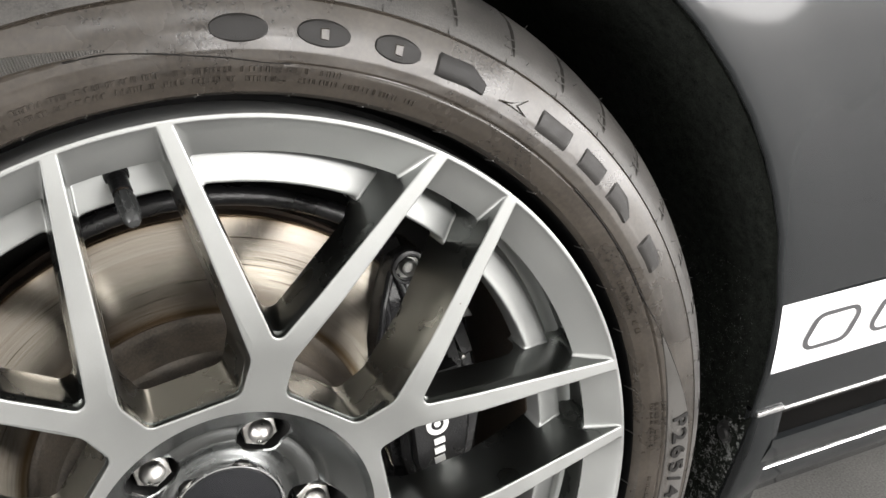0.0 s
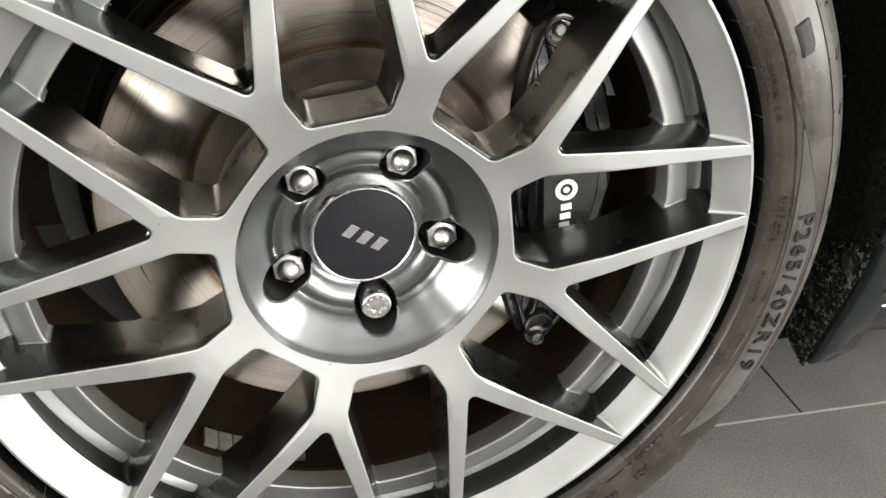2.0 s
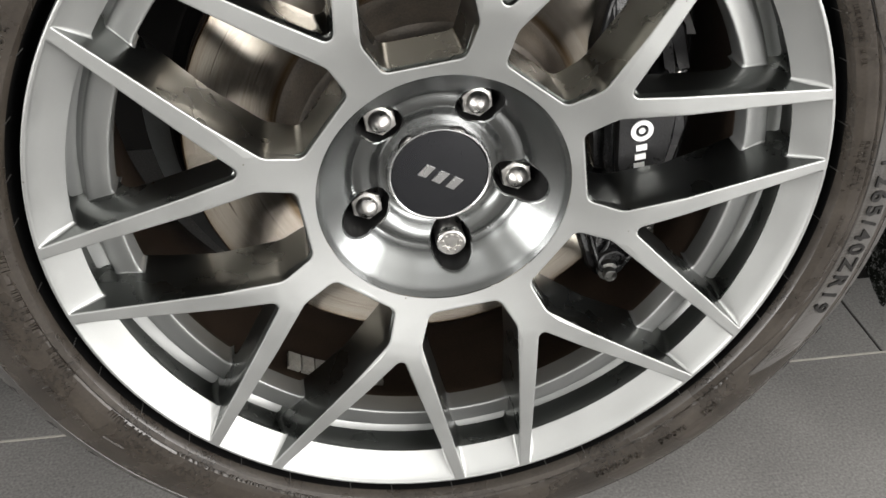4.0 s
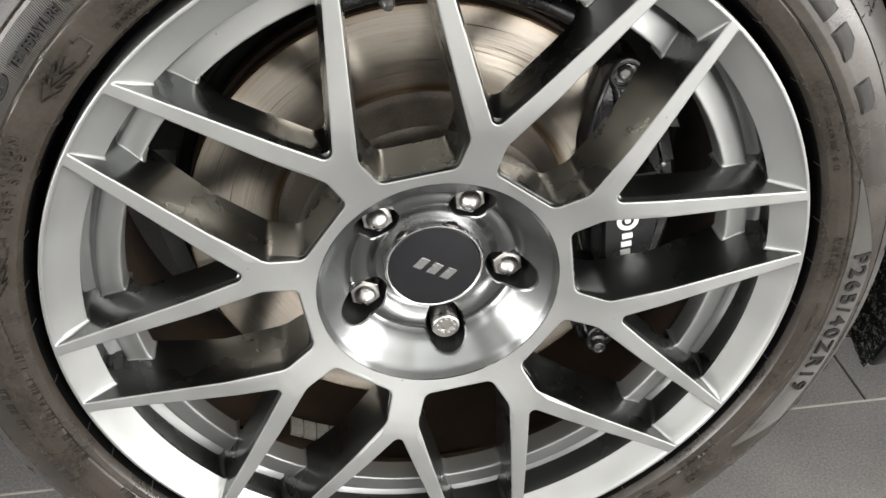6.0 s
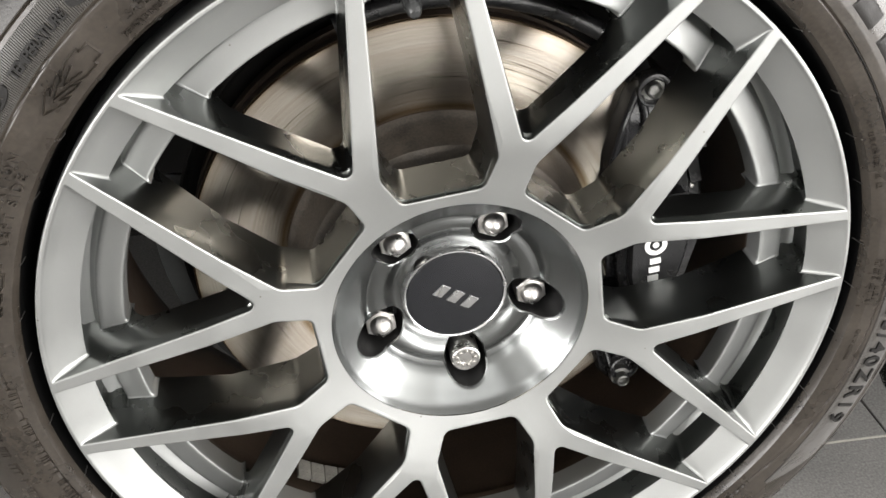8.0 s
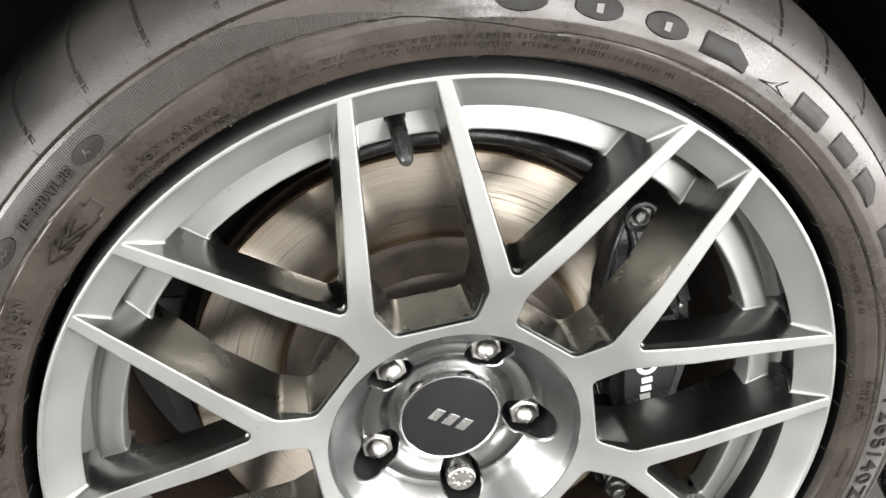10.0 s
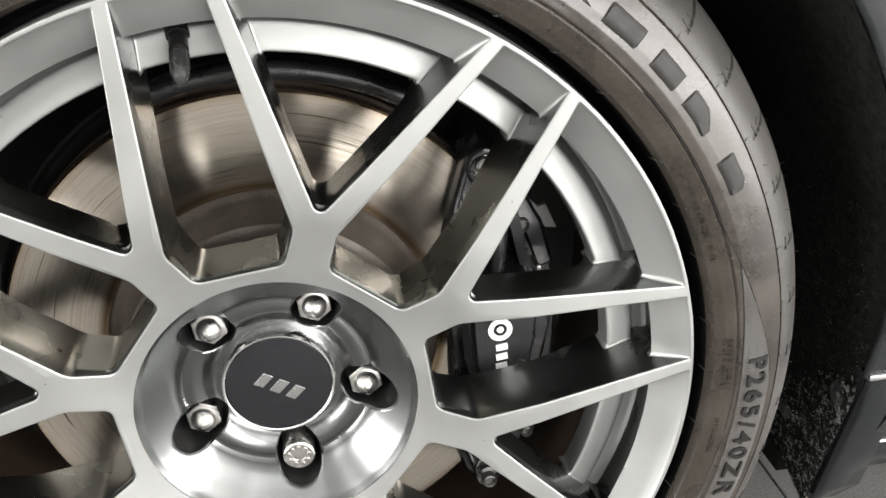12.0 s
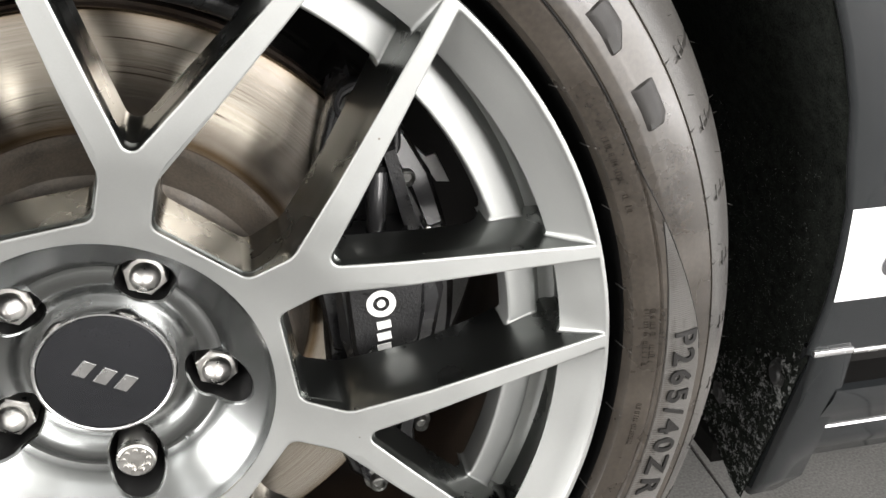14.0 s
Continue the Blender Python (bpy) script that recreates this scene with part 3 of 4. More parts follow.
nut_mesh = None
for k in range(5):
    p = polar(LUG_R, LUG_START + 72 * k)
    if k == 0:
        part("lock_nut", lock_nut(), CHROME, wheel, "round patterned locking wheel nut", at=(p.x, 0, HUB + p.z))
    else:
        nut = part("lug_nut", nut_mesh or lug_nut(), CHROME, wheel, "bright hexagonal acorn wheel nut", at=(p.x, 0, HUB + p.z), sharp=25)
        nut_mesh = nut.data

bm = bmesh.new()
s, e = Vector((0.0, 0.046, 0.2335)), Vector((0.0, 0.003, 0.2135))
d = (e - s).normalized()
cyl(bm, s - d * 0.004, s + d * 0.010, 0.0098, 0.0062)
cyl(bm, s + d * 0.008, s + d * 0.022, 0.0052)
valve = part("valve_stem", bm, BLACKCAST, wheel, "black rubber valve stem")
bm = bmesh.new()
cyl(bm, s + d * 0.020, s + d * 0.0235, 0.0041)
part("valve_collar", bm, RUST, valve, "brass valve collar")
bm = bmesh.new()
turn = d.to_track_quat("Z", "Y").to_matrix()
last = None
for h, r, rib in ((0.0235, 0.0046, 0), (0.0245, 0.0050, 0), (0.0260, 0.0046, 0.0009), (0.0390, 0.0043, 0.0009), (0.0405, 0.0046, 0), (0.0435, 0.0040, 0), (0.0455, 0.0028, 0), (0.0462, 0.0008, 0)):
    row = [bm.verts.new(s + d * h + turn @ Vector(((r + rib * (k % 3 == 0)) * math.cos(k * math.pi / 15), (r + rib * (k % 3 == 0)) * math.sin(k * math.pi / 15), 0))) for k in range(30)]
    if last:
        for k in range(30):
            bm.faces.new((last[k], last[(k + 1) % 30], row[(k + 1) % 30], row[k]))
    last = row
bm.faces.new(last)
part("valve_cap", bm, CAPGREY, valve, "ribbed grey plastic valve cap")

weight_mesh = None
for i in range(7):
    a = -128 + 3.0 * i
    bm = None
    if weight_mesh is None:
        bm = bmesh.new()
        box(bm, 0, 0, 0, 0.0112, 0.019, 0.004, 0.0006)
        for u, v in ((-0.002, -0.004), (0.002, -0.004), (-0.002, 0.0), (0.002, 0.0), (0.0, 0.004)):
            box(bm, u, v, 0.002, 0.0016, 0.002, 0.0008)
    p = polar(0.2345, a, 0.098)
    w = part("balance_weight", weight_mesh or bm, LEAD, wheel, "grey stick-on balance weight", at=(p.x, p.y, p.z + HUB))
    weight_mesh = w.data
    w.rotation_euler = (0, radians(-a - 90), 0)

# ---- the tyre ----
SIDE = [(0.2560, 0.034), (0.2600, 0.0360), (0.2650, 0.0355), (0.2692, 0.0300), (0.2704, 0.0140), (0.2711, 0.0034), (0.2714, 0.0026), (0.2727, -0.0010), (0.2736, -0.0030), (0.2741, -0.0038), (0.2800, -0.0063), (0.2860, -0.0079), (0.2900, -0.0084), (0.2950, -0.0088), (0.3010, -0.0080), (0.3080, -0.0062), (0.3150, -0.0032), (0.3188, -0.0012), (0.3194, -0.0002), (0.3200, -0.0008), (0.3206, 0.0006), (0.3260, 0.0036), (0.3320, 0.0090), (0.3385, 0.0175), (0.3440, 0.0280), (0.3485, 0.0440), (0.3515, 0.0750), (0.3533, 0.1050), (0.3540, 0.1300)]
side_y = table(SIDE)
# the ring line on the sidewall swings outwards over the top and inwards below
ring_line = table([(-180, 0.2800), (-160, 0.2790), (-60, 0.2790), (-44, 0.2806), (-35, 0.2860), (-12, 0.2882), (10, 0.2879), (30, 0.2879), (74, 0.2886), (81, 0.2931), (88, 0.2990), (103, 0.3020), (120, 0.2985), (143, 0.2958), (165, 0.2870), (180, 0.2800)])
fine = [0.2760 + 0.0006 * i for i in range(47)]
WALL_SIDE = [p for p in SIDE if p[0] < 0.2755] + [(r, side_y(r)) for r in fine] + [p for p in SIDE if p[0] > 0.3045]
tyre = thing("tyre", "black road tyre with raised sidewall lettering, standing on the tiles", "tyre")
GROOVES = 52
angles = []
for k in range(GROOVES):
    c = 360 / GROOVES * k
    angles += [c - 0.42, c - 0.26, c - 0.10, c + 0.10, c + 0.26, c + 0.42, c + 1.6, c + 2.9, c + 4.2, c + 5.5]
angles = sorted(a % 360 for a in angles)


def carve(r, y, a):
    """Cross grooves over the shoulder, and the flat where the tyre stands."""
    k = (a * GROOVES / 360) % 1
    k = min(k, 1 - k) * 360 / GROOVES
    if k < 0.2 and 0.330 < r < 0.3536 and y < 0.12:
        r -= 0.0014
        y += 0.0007
    line = abs(r - ring_line((a + 180) % 360 - 180))
    if line < 0.0011 and not 72 < (a + 180) % 360 - 180 < 91:
        y += 0.0011 * (1 - line / 0.0011)
    if 0.289 < r < 0.3195:
        y += 0.00045 * noise.noise(Vector((a * 0.3, r * 90, 3))) * min(1, (r - 0.289) / 0.004, (0.3195 - r) / 0.004)
    return r, y


back = [(r, 0.26 - y) for r, y in reversed(SIDE[:-1])]
cut = [i for i, p in enumerate(SIDE) if p[0] > 0.3203][0]
lip = [i for i, p in enumerate(SIDE) if p[0] > 0.2712][0]
part("bead", lathe(SIDE[:lip + 1]), BEAD, tyre, "bead against the rim, blackened for the gap's shade")
part("sidewall", lathe([p for p in WALL_SIDE if 0.2711 < p[0] < 0.32065], angles, deform=carve), RUBBER, tyre, sharp=24)
part("tread", lathe(SIDE[cut:] + back, angles, deform=carve), TREAD, tyre, "worn dusty tread with cross grooves", sharp=30)


def on_side(r, a, lift=0.0006):
    return polar(r, a, side_y(r) - lift)


def side_patch(name, a0, a1, r0, r1, material, lift=0.0005, label="", steps=40, rows=5):
    """A raised band lying on the sidewall. r0 and r1 may be functions of 0..1 along it."""
    bm = bmesh.new()
    grid = []
    f0, f1 = (r0 if callable(r0) else lambda t: r0), (r1 if callable(r1) else lambda t: r1)
    for i in range(steps + 1):
        t = i / steps
        lo, hi = f0(t), f1(t)
        row = [bm.verts.new(on_side(lo + (hi - lo) * j / rows, a0 + (a1 - a0) * t, lift if 0 < j < rows and 0 < i < steps else -0.0003)) for j in range(rows + 1)]
        grid.append(row)
    for a, b in zip(grid, grid[1:]):
        for j in range(rows):
            bm.faces.new((a[j], a[j + 1], b[j + 1], b[j]))
    return part(name, bm, material, tyre, label)


def ridged_patch(a0, a1, r0, r1, material, label):
    """A finely ribbed band: ridges across it, each a real step."""
    bm = bmesh.new()
    n = int(abs(a1 - a0) / 0.06)
    last = None
    for i in range(n + 1):
        t = i / n
        a = a0 + (a1 - a0) * t
        lift = 0.0008 if i % 4 < 2 else 0.0001
        lo, hi = r0(t), max(r1(t), r0(t) + 0.0002)
        row = [bm.verts.new(on_side(lo + (hi - lo) * k, a, lift if 0 < k < 1 else -0.0002)) for k in (0, 0.02, 0.35, 0.65, 0.98, 1)]
        if last:
            for j in range(5):
                bm.faces.new((last[j], last[j + 1], row[j + 1], row[j]))
        last = row
    return part("ribbed_band", bm, material, tyre, label, sharp=12)


ridged_patch(7.8, -44.0, table([(0, 0.2934), (0.08, 0.2922), (0.2, 0.2914), (1, 0.2912)]), table([(0, 0.2940), (0.09, 0.2990), (0.27, 0.3112), (0.34, 0.3136), (0.86, 0.3140), (1, 0.2925)]), PALEHATCH, "pale grey ribbed band behind the size marking")
ridged_patch(166.0, 88.0, lambda t: ring_line(166 - 78 * t) + 0.0012, lambda t: min(0.3168, max(0.3010, 0.3168 - 0.0158 * max(0, t - 0.8) / 0.2)) if t > 0.12 else ring_line(166 - 78 * t) + 0.0014 + (0.3168 - ring_line(166 - 78 * t)) * t / 0.13, HATCH, "grey ribbed band on the sidewall")


def side_word(text, a0, r, height, lift=0.0018, label="", material=None, pitch=1.0, parent=None, bold=0.0):
    """Raised writing round the sidewall, its foot towards the axle, read clockwise from a0."""
    font = bpy.data.curves.new("writing", "FONT")
    font.body, font.size, font.extrude = text, height / 0.7, 0.0
    font.space_character = pitch
    font.offset = bold
    tmp = new("writing", font)
    dep = bpy.context.evaluated_depsgraph_get()
    me = bpy.data.meshes.new_from_object(tmp.evaluated_get(dep))
    bpy.data.objects.remove(tmp)
    bpy.data.curves.remove(font)
    bm = bmesh.new()
    bm.from_mesh(me)
    bpy.data.meshes.remove(me)
    bmesh.ops.remove_doubles(bm, verts=bm.verts, dist=1e-6)
    ext = bmesh.ops.extrude_face_region(bm, geom=list(bm.faces))
    top = {v for v in ext["geom"] if isinstance(v, bmesh.types.BMVert)}
    for v in bm.verts:
        v.co = on_side(r + v.co.y, a0 - math.degrees(v.co.x / r), lift if v in top else -0.0002)
    return part("lettering", bm, material or MARK, parent or tyre, label, sharp=30)


side_word("P265/40ZR19", -5.0, 0.2958, 0.0130, label="raised tyre size lettering", pitch=1.30, bold=0.00035)
side_word("ROTATION", 149.6, 0.2852, 0.0054, pitch=1.42, label="raised lettering", material=RUBBER, bold=0.0001)
side_word("LEFT SIDE", 151.2, 0.2782, 0.0053, pitch=1.46, label="raised lettering", material=RUBBER, bold=0.0001)
side_word("SAFETY WARNING:", 119.8, 0.2824, 0.0046, pitch=1.02, label="raised lettering", material=RUBBER)
side_word("SERIOUS INJURY MAY RESULT FROM", 121.6, 0.2768, 0.0029, pitch=1.0, label="raised lettering", material=RUBBER)
side_word("TEMPERATURE", 132.1, 0.3036, 0.0054, pitch=0.84, label="raised dark lettering", bold=0.0002)
for text, a0 in (("A", 121.7), ("AA", 136.0)):
    side_word(text, a0, 0.3046, 0.0048, lift=0.0020, label="raised lettering", material=RUBBER)
for text, a0 in (("SIDE", -50.9), ("FACING", -57.0), ("OUTWARDS", -65.6)):
    side_word(text, a0, 0.2896, 0.0046, pitch=1.15, label="raised lettering", material=RUBBER)


def bars(a0, a1, r, height, seed, fill=0.75, lift=0.0010, material=None):
    """A line of fine print too small to read: a row of short raised bars, one part."""
    rnd = random.Random(seed)
    bm = bmesh.new()
    a = a0
    step = -1 if a1 < a0 else 1
    while (a1 - a) * step > 0:
        w = rnd.choice((0.07, 0.10, 0.16, 0.22, 0.30)) * height / 0.0026
        if rnd.random() < fill:
            corners = [(a, r), (a + w * step, r), (a + w * step, r + height), (a, r + height)]
            lo = [bm.verts.new(on_side(q, b, -0.0002)) for b, q in corners]
            hi = [bm.verts.new(on_side(q, b, lift)) for b, q in corners]
            bm.faces.new(hi)
            for i in range(4):
                bm.faces.new((lo[i], lo[(i + 1) % 4], hi[(i + 1) % 4], hi[i]))
        a += (w + rnd.choice((0.07, 0.09, 0.09, 0.11, 0.40)) * height / 0.0026) * step
    return part("fine_print", bm, material or RUBBER, tyre, "raised fine print")


for i, (a0, a1, r, h) in enumerate(((105, 66, 0.2842, 0.0028), (105, 57, 0.2795, 0.0026), (-2, -9, 0.2822, 0.0024), (-2, -9, 0.2790, 0.0022), (-14, -20, 0.2800, 0.0024), (18.8, 13.6, 0.2772, 0.0028), (12.4, 9.3, 0.2772, 0.0028), (176, 171, 0.2790, 0.0050), (-166, -186, 0.2790, 0.0045), (-150, -158, 0.2790, 0.0040), (-120, -145, 0.2770, 0.0024), (-45, -62, 0.2790, 0.0034), (-64, -84, 0.2790, 0.0036), (-95, -112, 0.2850, 0.0040), (-158, -182, 0.2985, 0.0050))):
    bars(a0, a1, r, h, i)


def oval(a, w, mid, half, name, material, lift, label):
    bulge = lambda t: half * math.sqrt(max(0.02, 1 - (2 * t - 1) ** 2))
    side_patch(name, a + w / 2, a - w / 2, lambda t: mid - bulge(t), lambda t: mid + bulge(t), material, lift, label, 32, 12)


for a in (121.1, 135.2):
    oval(a, 4.0, 0.3069, 0.0051, "round_mark", MARK, 0.0013, "plain dark rounded mark")
# the maker's mark: plain raised shapes, three oval ones with a slot, the rest leaning blocks with a proud edge
for a, w, slot in ((76.4, 5.4, 0), (68.5, 5.2, 1), (61.0, 5.0, 1)):
    oval(a, w, 0.3047, 0.0068, "maker_mark", MARK, 0.0010, "plain dark oval mark")
    if slot:
        side_patch("slot", a + 0.55, a - 0.55, lambda t: 0.3012 - 0.001 * t, lambda t: 0.3080 + 0.001 * t, RUBBER, 0.0016, "pale slot in the mark", 6)
# arrows that point the way of rolling: a stepped outline drawn as a thin ridge
def ridge(name, points, width, label, material=None, high=0.0013):
    """One continuous mitred ridge along a path of (degrees, radius) on the sidewall."""
    k = radians(1) * 0.2815
    path = [points[0]]
    for (a0, r0), (a1, r1) in zip(points, points[1:]):
        n = max(1, int(abs(a1 - a0) / 1.5))
        path += [(a0 + (a1 - a0) * i / n, r0 + (r1 - r0) * i / n) for i in range(1, n + 1)]
    flat = [Vector((a * k, r)) for a, r in path]
    heads = [(q - p).normalized() for p, q in zip(flat, flat[1:])]
    bm = bmesh.new()
    last = None
    for i, p in enumerate(flat):
        d, e = heads[max(0, i - 1)], heads[min(i, len(heads) - 1)]
        n = Vector((-d.y - e.y, d.x + e.x))
        n = n.normalized() if n.length > 0.3 else Vector((-e.y, e.x))
        n = n * (width / 2 / max(0.5, n.dot(Vector((-e.y, e.x)))))
        row = [bm.verts.new(on_side(v.y, v.x / k, up)) for v, up in ((p + n, -0.0003), (p, high), (p - n, -0.0003))]
        if last:
            bm.faces.new((last[0], last[1], row[1], row[0]))
            bm.faces.new((last[1], last[2], row[2], row[1]))
        else:
            bm.faces.new(row)
        last = row
    bm.faces.new(last[::-1])
    return part(name, bm, material or RUBBER, tyre, label)


# dark strip painted in place of a narrow groove's shade
ridge("groove_shade", [(71.5, 0.2886), (74, 0.2886), (81, 0.2931), (88, 0.2990), (91.5, 0.2996)], 0.0011, "dark strip for the seam groove's shade", MARK, 0.0004)
# more such strips: the seam leaves the sidewall's ring line and runs round the size marking
ridge("groove_shade", [(34, 0.2881), (26, 0.2880), (19, 0.2877), (15.4, 0.2879), (12.2, 0.2900), (8.6, 0.2936), (3.3, 0.2993), (-2, 0.3058), (-6.2, 0.3114), (-8, 0.3128)], 0.0011, "dark strip for the seam groove's shade", MARK, 0.0004)
ridge("groove_shade", [(8.1, 0.2932), (3.5, 0.2920), (-4, 0.2910), (-14, 0.2907), (-26, 0.2907), (-44, 0.2907)], 0.0009, "dark strip for the seam groove's shade", MARK, 0.0004)

for c in (129.2, 158.4):
    half = [(6.0, 0.0)]
    for k in range(3):
        half += [(3.0 - 2.5 * k, 0.0056), (2.0 - 2.5 * k, 0.0056), (3.0 - 2.5 * k, 0.0026)] if k < 2 else [(-2.0, 0.0062), (-4.2, 0.0062), (-4.2, 0.0044), (-5.8, 0.0044)]
    pts = [(c + a * 0.79, 0.2845 + v) for a, v in half] + [(c + a * 0.79, 0.2845 - v) for a, v in half[::-1]]
    ridge("arrow_outline", pts, 0.0013, "raised stepped arrow outline", high=0.0021)
    for k in range(2):
        ridge("arrow_chevron", [(c + 0.4 - 2.0 * k, 0.2845 + 0.003), (c + 2.7 - 2.0 * k, 0.2845), (c + 0.4 - 2.0 * k, 0.2845 - 0.003)], 0.0011, "raised arrow chevron", high=0.0019)

# the rest of the maker's mark: plain raised blocks with sloping sides
for a, w, lo, hi, rubber in ((53.7, 6.2, 0.0, 0.35, MARK), (40.8, 5.0, 0.0, 0.0, BRAND), (34.0, 4.2, 0.0, 0.0, BRAND), (27.8, 4.8, 0.0, 0.4, BRAND), (19.4, 4.6, 0.0, 0.2, BRAND)):
    side_patch("maker_mark", a + w / 2, a - w / 2, lambda t: 0.2980 + 0.012 * max(0, lo - t), lambda t: 0.3114 - 0.018 * max(0, hi - (1 - t)), rubber, 0.0011, "plain raised block mark", 20)
ridge("winged_mark", [(48.6, 0.3012), (47.2, 0.3030), (45.4, 0.3092), (46.4, 0.3036), (45.0, 0.3010), (47.0, 0.3016), (48.6, 0.3012)], 0.0010, "small plain raised mark")
# two bent strokes of the model mark low on the sidewall
ridge("model_mark", [(-160.3, 0.2984), (-156.7, 0.3008), (-156.3, 0.2880)], 0.0012, "plain raised bent stroke")
ridge("model_mark", [(-155.1, 0.2993), (-151.6, 0.2980), (-149.6, 0.2878)], 0.0012, "plain raised bent stroke")

# moulding hairs and pips
rnd = random.Random(5)
bm = bmesh.new()
for i in range(200):
    a = 360 * i / 200 + rnd.uniform(-0.6, 0.6)
    r = rnd.choice((0.3195, 0.3260, 0.3345, 0.3440, 0.3440, 0.3485))
    p = polar(r, a, side_y(r))
    out = (polar(1, a) * rnd.uniform(0.3, 1.0) + Vector((rnd.uniform(-0.4, 0.4), -rnd.uniform(0.3, 1.0), rnd.uniform(-0.4, 0.4)))).normalized()
    cyl(bm, p - out * 0.0004, p + out * rnd.uniform(0.0012, 0.0034), 0.00028, 0.00016, 5)
for i in range(40):
    a = 9 * i + rnd.uniform(-2, 2)
    p = polar(0.2702, a, 0.0100)
    cyl(bm, p, polar(0.2716, a + 0.15, 0.0005), 0.0004, 0.0004, 5)
    for r in (0.2735, 0.2870):
        p = polar(r, a + (4 if r > 0.28 else 0), side_y(r))
        cyl(bm, p, p + Vector((0, -0.0011, 0)), 0.00045, 0.0003, 5)
for k in range(GROOVES):
    c = 360 / GROOVES * k + 0.55
    for path in (((c, 0.3212), (c + 0.1, 0.3330)), ((c - 0.9, 0.3290 + 0.002 * rnd.random()), (c + 0.5, 0.3295)), ((c - 0.7, 0.3345), (c + 0.4, 0.3340))):
        (a0, r0), (a1, r1) = path
        w = 0.0004
        if abs(a1 - a0) > 0.5:
            corners = [(a0, r0 - w), (a1, r1 - w), (a1, r1 + w), (a0, r0 + w)]
        else:
            w = 0.075
            corners = [(a0 - w, r0), (a0 + w, r0), (a1 + w, r1), (a1 - w, r1)]
        lo = [bm.verts.new(on_side(r, a, -0.0002)) for a, r in corners]
        hi = [bm.verts.new(on_side(r, a, 0.0007)) for a, r in corners]
        bm.faces.new(hi)
        for q in range(4):
            bm.faces.new((lo[q], lo[(q + 1) % 4], hi[(q + 1) % 4], hi[q]))
hair = part("moulding_hair", bm, TREAD, tyre, "short rubber moulding hairs and ticks")
tagged(hair, kind="stuff")

# ---- the brake ----
disc = thing("brake_disc", "worn iron brake disc with scored face and rusty edge", "brake disc", at=(0, 0.1, HUB))
part("friction_ring", lathe([(0.1120, 0.1010), (0.1135, 0.1000), (0.1770, 0.1000), (0.1782, 0.1010)]), ROTOR, disc)
part("disc_edge", lathe([(0.1780, 0.1008), (0.1785, 0.1015), (0.1785, 0.1110), (0.1740, 0.1125), (0.1740, 0.1210), (0.1785, 0.1225), (0.1785, 0.1330), (0.1120, 0.1340)]), RUST, disc, "rusty disc edge")
part("disc_hat", lathe([(0.1122, 0.1015), (0.1095, 0.0990), (0.1060, 0.0960), (0.1010, 0.0800), (0.0985, 0.0752), (0.0940, 0.0730), (0.0500, 0.0725), (0.0001, 0.0725)]), HAT, disc, "grey cast brake hat")

shield = thing("dust_shield", "dark steel dust shield behind the brake disc", "dust shield", at=(0, 0.145, HUB))
part("shield_plate", lathe([(0.05, 0.150), (0.150, 0.150), (0.185, 0.146), (0.1885, 0.140), (0.1905, 0.1405), (0.188, 0.148), (0.150, 0.154)], [40 + 5 * i for i in range(57)], closed=False), DARK, shield)
bm = bmesh.new()
flange = spin([Vector((0.212 * math.cos(radians(a)), 0.212 * math.sin(radians(a)))) for a in range(167, 224, 4)] + [Vector((-0.120, -0.160)), Vector((-0.172, -0.080)), Vector((-0.178, 0.0)), Vector((-0.176, 0.046))], -PHASE)
prism(bm, [(p.x, p.y) for p in flange], 0.1640, 0.1670, 0.0006)
part("shield_flange", bm, SLATE, shield, "slate-grey flange of the shield")
bm = bmesh.new()
last = None
for i in range(19):
    a, c = 49 + 3.0 * i, polar(0.1945 - 0.0002 * i, 49 + 3.0 * i, 0.0930)
    row = [bm.verts.new(c + polar(1, a) * 0.0064 * math.cos(k * math.pi / 7) + Vector((0, 0.0064 * math.sin(k * math.pi / 7), 0))) for k in range(14)]
    if last:
        for k in range(14):
            bm.faces.new((last[k], last[(k + 1) % 14], row[(k + 1) % 14], row[k]))
    last = row
part("brake_hose", bm, BLACKCAST, shield, "black curved hose")

caliper = thing("brake_caliper", "black painted multi-piston brake caliper with white marking", "brake caliper", at=(0.16, 0.08, HUB))


def outline(points):
    return [(p.x, p.z) for p in (polar(r, a) for r, a in points)]


bm = bmesh.new()
inner = [(0.1846, 36.7), (0.1557, 30.9), (0.1355, 23), (0.1225, 10), (0.1195, -6), (0.1225, -22), (0.1355, -36), (0.1496, -46), (0.185, -53)]
prism(bm, outline(inner + [(0.2, a) for a in range(-53, 38, 5)]), 0.094, 0.152, 0.005)
part("caliper_body", bm, BLACKGLOSS, caliper)
bm = bmesh.new()
prism(bm, [(0.1345, 0.0320), (0.1735, 0.0300), (0.1772, 0.0030), (0.1735, -0.0200), (0.1640, -0.0480), (0.1590, -0.0560), (0.1320, -0.0520), (0.1290, -0.0330), (0.1320, 0.0100)], 0.0595, 0.092, 0.003)
part("caliper_front", bm, BLACKCAST, caliper, "rough black cast caliper face")
bm = bmesh.new()
prism(bm, [(0.1280, 0.0240), (0.1840, 0.0180), (0.1880, -0.0120), (0.1730, -0.0560), (0.1620, -0.0720), (0.1270, -0.0640), (0.1235, -0.0300)], 0.0660, 0.100, 0.005)
part("caliper_shoulder", bm, BLACKGLOSS, caliper)
bm = bmesh.new()
prism(bm, [(0.1180, 0.0260), (0.1275, 0.0280), (0.1275, -0.0480), (0.1185, -0.0440), (0.1165, -0.0080)], 0.080, 0.110, 0.003)
